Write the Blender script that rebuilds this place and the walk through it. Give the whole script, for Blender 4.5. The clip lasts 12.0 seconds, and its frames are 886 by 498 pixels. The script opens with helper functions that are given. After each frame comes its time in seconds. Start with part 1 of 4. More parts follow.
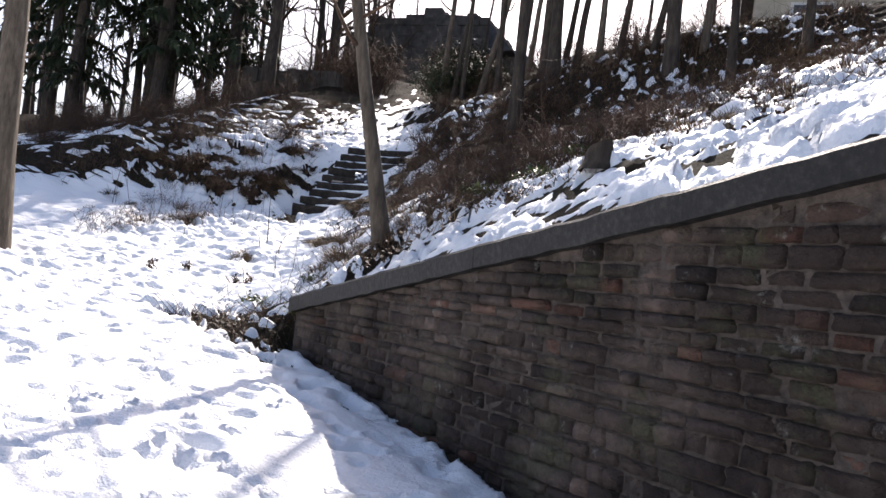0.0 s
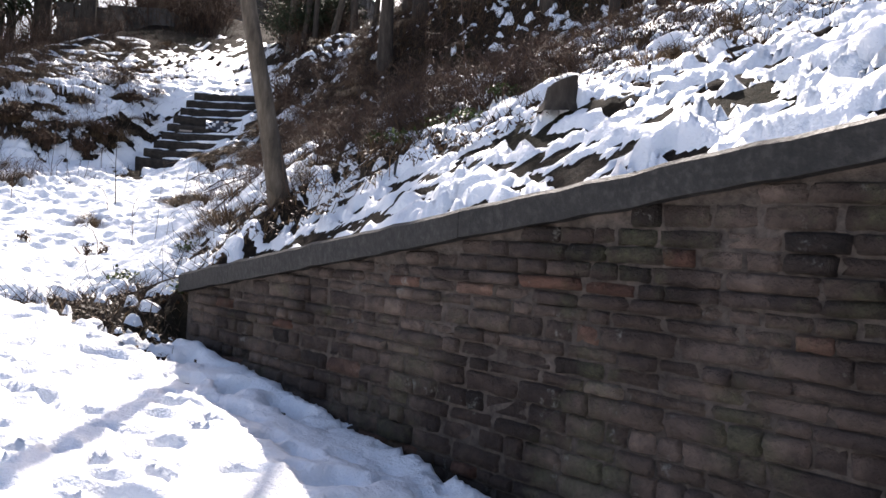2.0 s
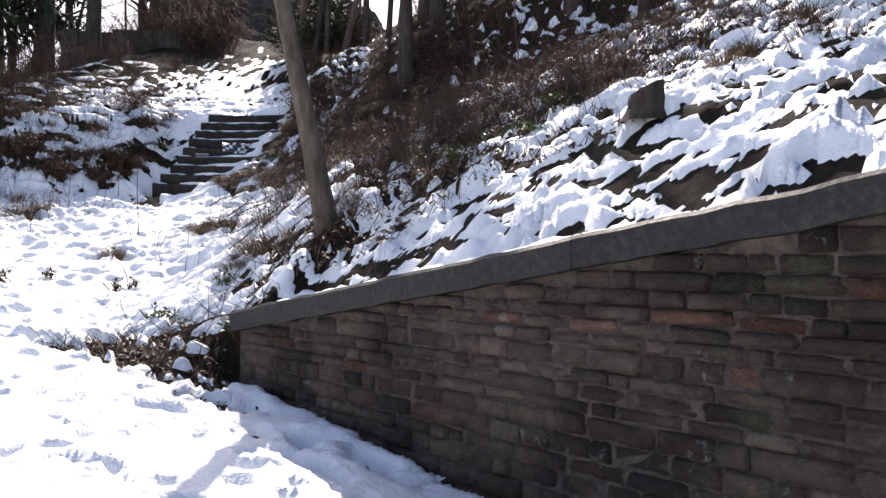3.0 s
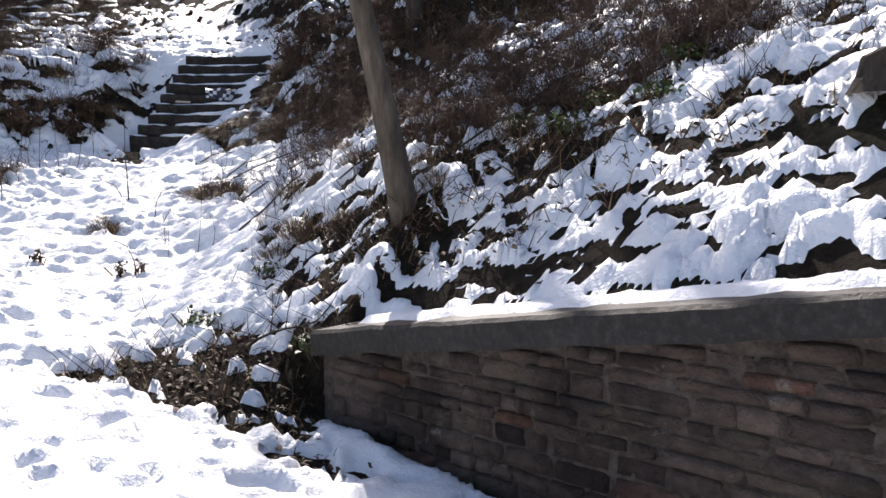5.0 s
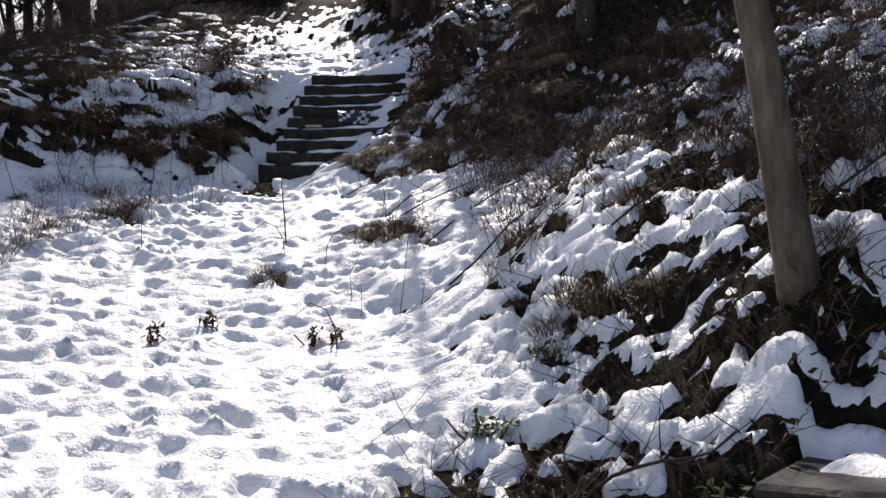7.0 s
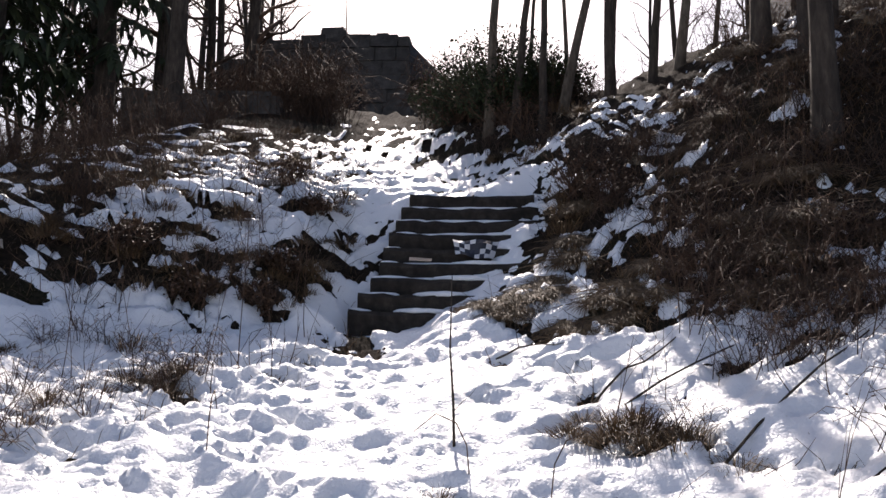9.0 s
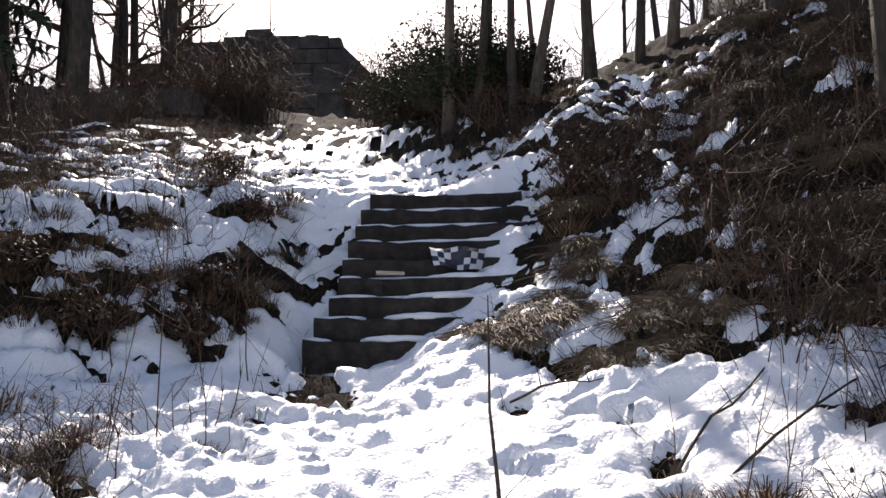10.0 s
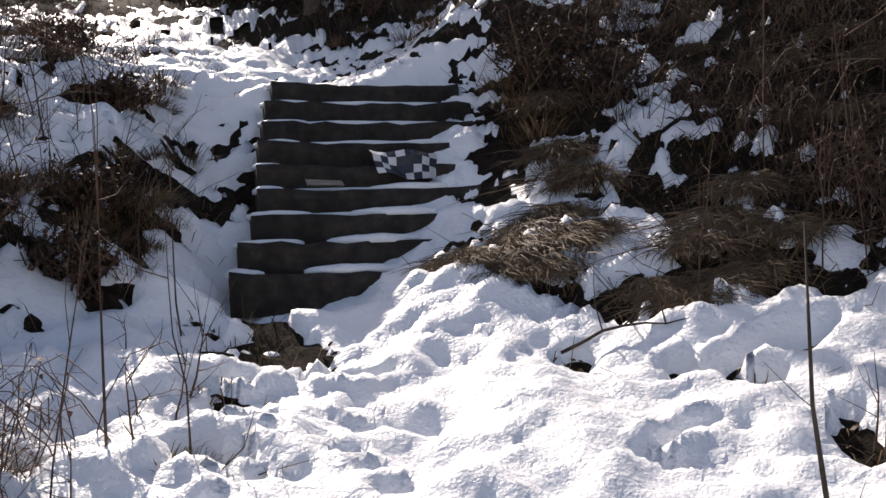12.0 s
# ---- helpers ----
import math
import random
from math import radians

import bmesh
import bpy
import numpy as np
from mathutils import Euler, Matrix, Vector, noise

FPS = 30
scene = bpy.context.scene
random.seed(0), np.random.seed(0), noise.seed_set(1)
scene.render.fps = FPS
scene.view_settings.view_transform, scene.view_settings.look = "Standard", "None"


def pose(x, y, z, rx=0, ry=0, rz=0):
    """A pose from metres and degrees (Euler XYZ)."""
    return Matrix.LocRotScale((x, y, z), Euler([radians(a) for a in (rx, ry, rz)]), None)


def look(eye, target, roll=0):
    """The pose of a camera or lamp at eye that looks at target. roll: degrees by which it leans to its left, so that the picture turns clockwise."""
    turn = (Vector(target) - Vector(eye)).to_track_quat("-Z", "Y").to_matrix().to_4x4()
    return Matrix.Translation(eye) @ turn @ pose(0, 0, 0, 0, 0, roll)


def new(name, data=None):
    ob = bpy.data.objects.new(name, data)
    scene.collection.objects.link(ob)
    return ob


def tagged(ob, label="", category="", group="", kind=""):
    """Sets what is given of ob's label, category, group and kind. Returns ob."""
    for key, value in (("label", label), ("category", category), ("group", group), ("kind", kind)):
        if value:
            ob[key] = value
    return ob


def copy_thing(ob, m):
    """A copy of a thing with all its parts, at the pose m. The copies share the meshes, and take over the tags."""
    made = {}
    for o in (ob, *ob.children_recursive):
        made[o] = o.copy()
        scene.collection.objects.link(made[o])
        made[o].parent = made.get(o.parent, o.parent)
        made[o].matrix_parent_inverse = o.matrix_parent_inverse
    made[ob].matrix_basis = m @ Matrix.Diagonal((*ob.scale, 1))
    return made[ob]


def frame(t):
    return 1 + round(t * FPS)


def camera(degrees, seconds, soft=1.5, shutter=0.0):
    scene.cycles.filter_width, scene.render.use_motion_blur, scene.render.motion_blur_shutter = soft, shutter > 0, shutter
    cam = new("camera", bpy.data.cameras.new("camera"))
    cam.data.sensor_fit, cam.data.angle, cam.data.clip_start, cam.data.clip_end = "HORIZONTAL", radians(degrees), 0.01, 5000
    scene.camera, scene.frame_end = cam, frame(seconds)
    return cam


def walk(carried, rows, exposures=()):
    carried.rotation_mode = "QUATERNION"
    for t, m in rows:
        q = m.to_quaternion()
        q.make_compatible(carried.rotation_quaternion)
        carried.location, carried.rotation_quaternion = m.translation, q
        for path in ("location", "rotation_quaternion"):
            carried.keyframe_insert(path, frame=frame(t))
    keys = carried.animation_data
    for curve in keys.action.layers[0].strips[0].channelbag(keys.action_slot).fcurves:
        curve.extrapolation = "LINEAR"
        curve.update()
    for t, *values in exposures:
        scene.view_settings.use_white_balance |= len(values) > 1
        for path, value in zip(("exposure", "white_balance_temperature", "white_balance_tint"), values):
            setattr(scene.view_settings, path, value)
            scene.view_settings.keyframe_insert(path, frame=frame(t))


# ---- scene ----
cam = camera(55.0, 12.0)
PATH = [
    (0, (0.002, -0.107, 1.233), (-0.604, 1.797, 1.326), 6.1),
    (0.5, (-0.188, 0.01, 1.251), (-0.665, 1.951, 1.321), 7.1),
    (1, (-0.371, 0.237, 1.271), (-0.793, 2.191, 1.331), 4.3),
    (1.5, (-0.541, 0.408, 1.272), (-0.891, 2.377, 1.251), 5.4),
    (2, (-0.815, 0.591, 1.307), (-1.029, 2.58, 1.304), 3.3),
    (2.5, (-1.052, 0.779, 1.32), (-1.291, 2.764, 1.347), 1.2),
    (4.5, (-1.85, 1.494, 1.686), (-1.984, 3.487, 1.591), -1),
    (5, (-2.182, 1.829, 1.708), (-2.285, 3.821, 1.564), -0.3),
    (5.5, (-2.489, 2.137, 1.754), (-2.539, 4.13, 1.592), -0.5),
    (6, (-2.9, 2.604, 1.815), (-3.048, 4.595, 1.703), -1.5),
    (6.5, (-3.319, 2.821, 1.859), (-3.564, 4.8, 1.719), -0.8),
    (7, (-3.628, 3.098, 1.885), (-3.842, 5.08, 1.786), -0.77),
    (7.5, (-4.018, 3.448, 1.917), (-4.193, 5.433, 1.872), -0.72),
    (7.9, (-4.409, 3.798, 1.95), (-4.545, 5.787, 1.957), -0.68),
    (8.2, (-4.748, 4.102, 1.978), (-4.851, 6.095, 2.031), -0.64),
    (8.3, (-4.881, 4.221, 1.989), (-4.97, 6.215, 2.06), -0.63),
    (8.4, (-5.008, 4.335, 1.999), (-5.085, 6.33, 2.088), -0.61),
    (8.5, (-5.135, 4.449, 2.01), (-5.199, 6.445, 2.116), -0.6),
    (8.6, (-5.179, 4.705, 2.017), (-5.266, 6.698, 2.149), -0.31),
    (8.7, (-5.224, 4.976, 2.024), (-5.337, 6.964, 2.185), -0.02),
    (8.8, (-5.27, 5.245, 2.031), (-5.408, 7.23, 2.22), 0.29),
    (8.9, (-5.317, 5.522, 2.038), (-5.481, 7.502, 2.256), 0.59),
    (9, (-5.364, 5.799, 2.045), (-5.554, 7.775, 2.292), 0.9),
    (9.1, (-5.418, 6.064, 2.07), (-5.6, 8.041, 2.312), 1.22),
    (9.2, (-5.472, 6.329, 2.094), (-5.646, 8.307, 2.331), 1.53),
    (9.3, (-5.523, 6.576, 2.117), (-5.689, 8.556, 2.349), 1.82),
    (9.4, (-5.569, 6.8, 2.138), (-5.727, 8.781, 2.366), 2.09),
    (9.5, (-5.605, 6.977, 2.154), (-5.758, 8.958, 2.379), 2.3),
    (9.6, (-5.675, 7.064, 2.169), (-5.789, 9.045, 2.41), 1.22),
    (9.7, (-5.722, 7.123, 2.178), (-5.809, 9.103, 2.431), 0.5),
    (9.85, (-5.783, 7.198, 2.191), (-5.836, 9.178, 2.457), -0.44),
    (10, (-5.839, 7.268, 2.203), (-5.86, 9.248, 2.482), -1.3),
    (10.5, (-6.107, 7.57, 2.269), (-5.669, 9.512, 2.456), -1.6),
    (11, (-6.418, 7.945, 2.309), (-5.87, 9.863, 2.453), -0.1),
    (11.5, (-6.692, 8.221, 2.34), (-6.202, 10.155, 2.468), -0.6),
    (12, (-6.878, 8.592, 2.373), (-6.358, 10.522, 2.423), -2.6),
]
walk(cam, [(t, look(eye, target, roll)) for t, eye, target, roll in PATH], [(0, 0.95, 6550, 17), (2.5, 1.08, 6550, 17), (5.5, 0.58, 6500, 17), (6.5, 0.16, 6500, 17), (8.5, 0.05, 6600, 19), (9, 0.38, 6650, 19), (10, 0.66, 6750, 18), (11, 0.50, 6800, 18), (12, 0.40, 6850, 18)])

# ---------------------------------------------------------------- sky and sun
SUN_EL, SUN_AZ = 40.0, -9.0          # height above the horizon; degrees from +y towards +x
world = bpy.data.worlds.new("winter_sky")
scene.world = world
world.use_nodes = True
wn = world.node_tree
sky = wn.nodes.new("ShaderNodeTexSky")
sky.sky_type = "NISHITA"
sky.sun_disc = False
sky.sun_elevation, sky.sun_rotation = radians(SUN_EL), radians(SUN_AZ)
sky.air_density, sky.dust_density, sky.ozone_density = 1.0, 2.5, 1.0
wn.links.new(sky.outputs["Color"], wn.nodes["Background"].inputs["Color"])
wn.nodes["Background"].inputs["Strength"].default_value = 0.105
sun = new("sun", bpy.data.lights.new("sun", "SUN"))
sun.data.energy, sun.data.angle, sun.data.color = 5.0, radians(0.55), (1.0, 0.94, 0.84)
sun_way = Vector((math.sin(radians(SUN_AZ)) * math.cos(radians(SUN_EL)), math.cos(radians(SUN_AZ)) * math.cos(radians(SUN_EL)), math.sin(radians(SUN_EL))))
sun.matrix_world = look(sun_way * 60, (0, 0, 0))

# ---------------------------------------------------------------- materials


class Mat:
    """A small builder of node materials."""

    def __init__(self, name, rough=0.8, spec=0.3):
        self.m = bpy.data.materials.new(name)
        self.m.use_nodes = True
        self.t = self.m.node_tree
        self.b = self.t.nodes["Principled BSDF"]
        self.b.inputs["Roughness"].default_value = rough
        self.b.inputs["Specular IOR Level"].default_value = spec
        self.pos = self.t.nodes.new("ShaderNodeNewGeometry").outputs["Position"]

    def node(self, kind, **sets):
        n = self.t.nodes.new(kind)
        for key, value in sets.items():
            n.inputs[key.replace("_", " ")].default_value = value
        return n

    def noise(self, scale, detail=4.0, rough=0.55, stretch=None, local=False):
        n = self.node("ShaderNodeTexNoise", Scale=scale, Detail=detail, Roughness=rough)
        src = self.pos
        if local:
            src = self.t.nodes.new("ShaderNodeTexCoord").outputs["Object"]
        if stretch:
            mp = self.node("ShaderNodeMapping")
            mp.inputs["Scale"].default_value = stretch
            self.t.links.new(src, mp.inputs["Vector"])
            src = mp.outputs["Vector"]
        self.t.links.new(src, n.inputs["Vector"])
        return n.outputs["Fac"]

    def ramp(self, fac, stops):
        r = self.t.nodes.new("ShaderNodeValToRGB")
        e = r.color_ramp.elements
        while len(e) < len(stops):
            e.new(0.5)
        for el, (at, col) in zip(e, stops):
            el.position, el.color = at, (*col, 1) if len(col) == 3 else col
        self.t.links.new(fac, r.inputs["Fac"])
        return r.outputs["Color"]

    def mix(self, fac, a, b, how="MIX"):
        n = self.t.nodes.new("ShaderNodeMix")
        n.data_type, n.blend_type = "RGBA", how
        for value, sock in ((fac, n.inputs[0]), (a, n.inputs[6]), (b, n.inputs[7])):
            if isinstance(value, (int, float)):
                sock.default_value = value
            elif isinstance(value, tuple):
                sock.default_value = (*value, 1)
            else:
                self.t.links.new(value, sock)
        return n.outputs[2]

    def color(self, out):
        self.t.links.new(out, self.b.inputs["Base Color"])
        return self

    def rough(self, out):
        self.t.links.new(out, self.b.inputs["Roughness"])
        return self

    def bump(self, fac, dist, strength=1.0, after=None):
        n = self.node("ShaderNodeBump", Distance=dist, Strength=strength)
        self.t.links.new(fac, n.inputs["Height"])
        if after:
            self.t.links.new(after, n.inputs["Normal"])
        self.t.links.new(n.outputs["Normal"], self.b.inputs["Normal"])
        return n.outputs["Normal"]

    def random(self):
        return self.t.nodes.new("ShaderNodeObjectInfo").outputs["Random"]

    def island(self):
        return self.t.nodes.new("ShaderNodeNewGeometry").outputs["Random Per Island"]


def m_snow():
    k = Mat("old_snow", 0.5, 0.4)
    big, fine = k.noise(1.7, 5), k.noise(70, 3)
    base = k.ramp(big, [(0.3, (0.80, 0.82, 0.85)), (0.7, (0.88, 0.89, 0.90))])
    dirt = k.ramp(k.noise(9, 8, 0.75), [(0.66, (0, 0, 0)), (0.80, (1, 1, 1))])
    sep = k.mix(dirt, base, (0.42, 0.38, 0.33))
    k.color(sep)
    k.rough(k.ramp(fine, [(0.35, (0.32,) * 3), (0.65, (0.62,) * 3)]))
    n1 = k.bump(k.noise(22, 5, 0.58), 0.020, 0.7)
    k.bump(fine, 0.007, 0.8, n1)
    return k.m


def m_earth():
    k = Mat("wet_earth_and_litter", 0.95, 0.08)
    grain = k.noise(14, 8, 0.7)
    col = k.ramp(grain, [(0.3, (0.010, 0.008, 0.007)), (0.5, (0.024, 0.018, 0.013)), (0.68, (0.048, 0.035, 0.025)), (0.8, (0.09, 0.068, 0.046))])
    grass = k.ramp(k.noise(1.1, 4), [(0.5, (0, 0, 0)), (0.66, (1, 1, 1))])
    k.color(k.mix(grass, col, k.ramp(k.noise(40, 5), [(0.35, (0.012, 0.013, 0.007)), (0.7, (0.045, 0.038, 0.024))])))
    n1 = k.bump(grain, 0.05, 0.8)
    k.bump(k.noise(90, 4, 0.7), 0.012, 0.8, n1)
    return k.m


def m_stone():
    k = Mat("weathered_sandstone", 0.85, 0.25)
    r = k.random()
    own = k.ramp(r, [(0.0, (0.045, 0.034, 0.029)), (0.25, (0.125, 0.094, 0.076)), (0.5, (0.08, 0.061, 0.053)), (0.75, (0.15, 0.114, 0.094)), (0.93, (0.12, 0.09, 0.075)), (0.955, (0.19, 0.10, 0.07)), (1.0, (0.21, 0.165, 0.135))])
    grain = k.noise(18, 7, 0.65)
    col = k.mix(0.75, own, k.ramp(grain, [(0.25, (0.35,) * 3), (0.75, (1.25, 1.2, 1.15))]), "MULTIPLY")
    soot = k.ramp(k.noise(1.6, 5, 0.6), [(0.40, (1.1, 1.1, 1.1)), (0.56, (0.38, 0.36, 0.36))])
    col = k.mix(1.0, col, soot, "MULTIPLY")
    moss = k.ramp(k.noise(2.3, 7, 0.7), [(0.53, (0, 0, 0)), (0.70, (0.6,) * 3)])
    col = k.mix(moss, col, k.ramp(k.noise(60, 3), [(0.3, (0.045, 0.052, 0.026)), (0.7, (0.12, 0.125, 0.065))]))
    lich = k.ramp(k.noise(6.5, 8, 0.75), [(0.60, (0, 0, 0)), (0.70, (0.75,) * 3)])
    k.color(k.mix(lich, col, (0.26, 0.26, 0.23)))
    n1 = k.bump(grain, 0.035, 1.0)
    k.bump(k.noise(120, 4), 0.006, 0.7, n1)
    return k.m


def m_simple(name, stops, scale, rough=0.85, bump=0.01, stretch=None, spec=0.25, island=False, local=False):
    k = Mat(name, rough, spec)
    grain = k.noise(scale, 6, 0.62, stretch, local)
    col = k.ramp(grain, stops)
    big = k.ramp(k.noise(scale * 0.13, 4, 0.55, None, local), [(0.3, (0.7,) * 3), (0.7, (1.2,) * 3)])
    col = k.mix(1.0, col, big, "MULTIPLY")
    if island:
        col = k.mix(1.0, col, k.ramp(k.island(), [(0.0, (0.55, 0.55, 0.55)), (1.0, (1.45, 1.35, 1.2))]), "MULTIPLY")
    k.color(col)
    if bump:
        k.bump(grain, bump, 0.9)
    return k.m


SNOW = m_snow()
EARTH = m_earth()
STONE = m_stone()
MORTAR = m_simple("dark_mortar", [(0.3, (0.035, 0.028, 0.024)), (0.7, (0.11, 0.09, 0.076))], 24, 0.9, 0.02)
COPING = m_simple("grey_concrete_coping", [(0.25, (0.010, 0.0095, 0.009)), (0.5, (0.02, 0.0185, 0.017)), (0.8, (0.055, 0.051, 0.047))], 34, 0.62, 0.008, spec=0.3)
STEP = m_simple("worn_step_stone", [(0.25, (0.012, 0.010, 0.009)), (0.55, (0.034, 0.028, 0.023)), (0.85, (0.08, 0.068, 0.056))], 12, 0.85, 0.02)
BARK = m_simple("grey_brown_bark", [(0.25, (0.045, 0.036, 0.027)), (0.55, (0.12, 0.098, 0.075)), (0.85, (0.22, 0.185, 0.14))], 26, 0.9, 0.02, (1, 1, 0.22))
BARK_DARK = m_simple("dark_bark", [(0.25, (0.02, 0.016, 0.013)), (0.55, (0.06, 0.048, 0.038)), (0.85, (0.12, 0.10, 0.08))], 20, 0.9, 0.02, (1, 1, 0.25))
TWIG = m_simple("bare_twigs", [(0.3, (0.035, 0.022, 0.016)), (0.7, (0.11, 0.07, 0.05))], 12, 0.8, 0, island=True)
BRAMBLE = m_simple("red_brown_bramble", [(0.3, (0.042, 0.026, 0.020)), (0.7, (0.11, 0.072, 0.054))], 12, 0.7, 0, island=True)
STRAW = m_simple("dry_straw", [(0.3, (0.06, 0.040, 0.025)), (0.7, (0.19, 0.135, 0.082))], 9, 0.7, 0, island=True)
LITTER = m_simple("dead_leaves", [(0.3, (0.03, 0.019, 0.012)), (0.7, (0.09, 0.056, 0.035))], 7, 0.7, 0, island=True, spec=0.35)
GREEN = m_simple("evergreen_leaves", [(0.3, (0.03, 0.055, 0.014)), (0.7, (0.09, 0.13, 0.035))], 9, 0.5, 0, island=True, spec=0.4)
NEEDLE = m_simple("conifer_needles", [(0.3, (0.014, 0.024, 0.012)), (0.7, (0.04, 0.055, 0.028))], 3, 0.7, 0, island=True)
CUTWOOD = m_simple("cut_wood", [(0.3, (0.10, 0.065, 0.04)), (0.7, (0.24, 0.16, 0.10))], 30, 0.8, 0.005)
RUIN = m_simple("ruin_masonry", [(0.3, (0.05, 0.046, 0.042)), (0.55, (0.10, 0.092, 0.084)), (0.8, (0.17, 0.158, 0.142))], 3.5, 0.9, 0.06)
SLATE = m_simple("slate_roof", [(0.3, (0.04, 0.042, 0.048)), (0.7, (0.09, 0.092, 0.10))], 6, 0.7, 0.02)
RENDER = m_simple("pale_render", [(0.3, (0.42, 0.37, 0.29)), (0.7, (0.58, 0.52, 0.42))], 4, 0.9, 0.01)
FRAME = m_simple("white_frame", [(0.3, (0.55, 0.55, 0.54)), (0.7, (0.72, 0.72, 0.70))], 8, 0.5, 0)
DARKGLASS = m_simple("dark_window", [(0.3, (0.012, 0.013, 0.015)), (0.7, (0.03, 0.032, 0.036))], 3, 0.08, 0, spec=0.6)
WHITE_TILE = m_simple("white_sheet", [(0.3, (0.58, 0.59, 0.60)), (0.7, (0.80, 0.80, 0.80))], 14, 0.5, 0.003)
BLUE_TILE = m_simple("dark_blue_print", [(0.3, (0.022, 0.025, 0.034)), (0.7, (0.05, 0.055, 0.075))], 14, 0.5, 0.003)
BOARD = m_simple("wet_grey_board", [(0.3, (0.05, 0.053, 0.05)), (0.7, (0.13, 0.135, 0.125))], 8, 0.35, 0.004, (1, 8, 8), spec=0.5)

# ---------------------------------------------------------------- the lie of the land
RNG = np.random.RandomState(7)
TABLES = [np.random.RandomState(90 + n).rand(256, 256) for n in range(8)]


def vnoise(x, y, table):
    xi, yi = np.floor(x).astype(int), np.floor(y).astype(int)
    fx, fy = x - xi, y - yi
    fx, fy = fx * fx * (3 - 2 * fx), fy * fy * (3 - 2 * fy)
    g = TABLES[table]
    a, b = g[xi & 255, yi & 255], g[(xi + 1) & 255, yi & 255]
    c, d = g[xi & 255, (yi + 1) & 255], g[(xi + 1) & 255, (yi + 1) & 255]
    return (a * (1 - fx) + b * fx) * (1 - fy) + (c * (1 - fx) + d * fx) * fy


def fbm(x, y, table, octaves=4, gain=0.5):
    total, amp, norm = 0, 1.0, 0.0
    for n in range(octaves):
        total = total + amp * vnoise(x * 2**n + 17.3 * n, y * 2**n + 5.1 * n, (table + n) % 8)
        norm, amp = norm + amp, amp * gain
    return total / norm - 0.5


def ease(a, b, v):
    t = np.clip((v - a) / (b - a), 0, 1)
    return t * t * (3 - 2 * t)


def splus(v, k):
    return np.logaddexp(0, v * k) / k


TIP_X, TIP_Y = -2.93, 5.66                      # the low end of the retaining wall
UX, UY, NX, NY = 0.7325, -0.6807, 0.6807, 0.7325  # along the wall, and into the bank behind it
WALL_LENGTH = 7.2


def along(x, y):
    return (x - TIP_X) * UX + (y - TIP_Y) * UY, (x - TIP_X) * NX + (y - TIP_Y) * NY


def wall_xy(s, n):
    return TIP_X + s * UX + n * NX, TIP_Y + s * UY + n * NY


def cap_z(s):
    return 1.066 + 0.158 * s


def path_z(x, y):
    xc, yc = np.clip(x, -14, 12), np.clip(y, -25, 14)
    hollow = 0.22 * np.clip(xc + 6.2, 0, 2.7) * ease(8.3, 10.5, yc)
    return 0.06 * yc - 0.1 * xc + 0.20 * splus(yc - 8.9, 3) + hollow


def toe_y(x):
    """Where the steep face at the head of the hollow begins."""
    return 12.45 + 0.55 * np.clip(x + 6.7, -14, 0) - 0.8 * np.clip(x + 6.2, 0, 9) + 0.45 * ease(-6.0, -4.8, x)


def base_z(x, y):
    """The earth, without snow and small bumps."""
    s, n = along(x, y)
    path = path_z(x, y)
    plane = 1.70 + 0.39 * (np.clip(x, -12, 30) + 2.52) + 0.30 * (np.clip(y, -30, 40) - 6.38)
    fill = cap_z(np.clip(s, -0.3, 8)) + 0.0 + 0.10 * np.clip(n, 0, 4) - 2.0 * ease(1.5, 5.0, n) - 3 * ease(0.05, -0.6, s)
    plane = np.maximum(plane, fill)
    bank = 5.22 - splus(5.22 - plane, 7)
    d = np.maximum(bank - path, 0)
    rise = d * ease(0.15, 1.3, d)
    front = ease(-0.5, 0.05, s) * (1 - ease(0.05, 0.12, n)) * (1 - ease(WALL_LENGTH, WALL_LENGTH + 3, s))
    near = path + rise * (1 - front)
    y0 = toe_y(x)
    e = y - y0
    right = ease(-6.0, -3.7, x)
    face = 1.35 + 2.2 * right
    foot = path_z(x, y0)
    hill = foot + np.where(e < 0, e, face - splus(face - e * (1 - 0.24 * right), 4)) + (0.36 - 0.24 * ease(-6.6, -4.6, x)) * np.clip(e - 1.35, 0, 10.5) * (1 - right)
    top = 5.22 + 3.5 * ease(-5.0, -6.6, x)
    hill = top - splus(top - hill, 7)
    hill = hill - 0.35 * np.clip(-10 - x, 0, 14)
    z = near + splus(hill - near, 14)
    # the notch in which the stairs lie
    cut = ease(-7.5, -6.7, x) * ease(-4.7, -5.3, x) * ease(12.45, 12.6, y) * ease(14.7, 14.1, y)
    run = 2.25 + (y - 12.72) * 1.03 - 0.22
    z = np.where(cut > 0, z * (1 - cut) + np.minimum(z, run) * cut, z)
    # the right-hand bank, which runs down across the foot of the stairs
    slope = 2.45 + 0.47 * (np.clip(x, -12, 30) + 4.7) + 0.62 * (np.clip(y, -30, 40) - 12.0)
    slope = slope + 0.55 * ease(11.0, 13.5, y) * ease(-4.6, -3.0, x)
    slope = 5.7 - splus(5.7 - slope, 5)
    return z + splus(slope - z, 14)


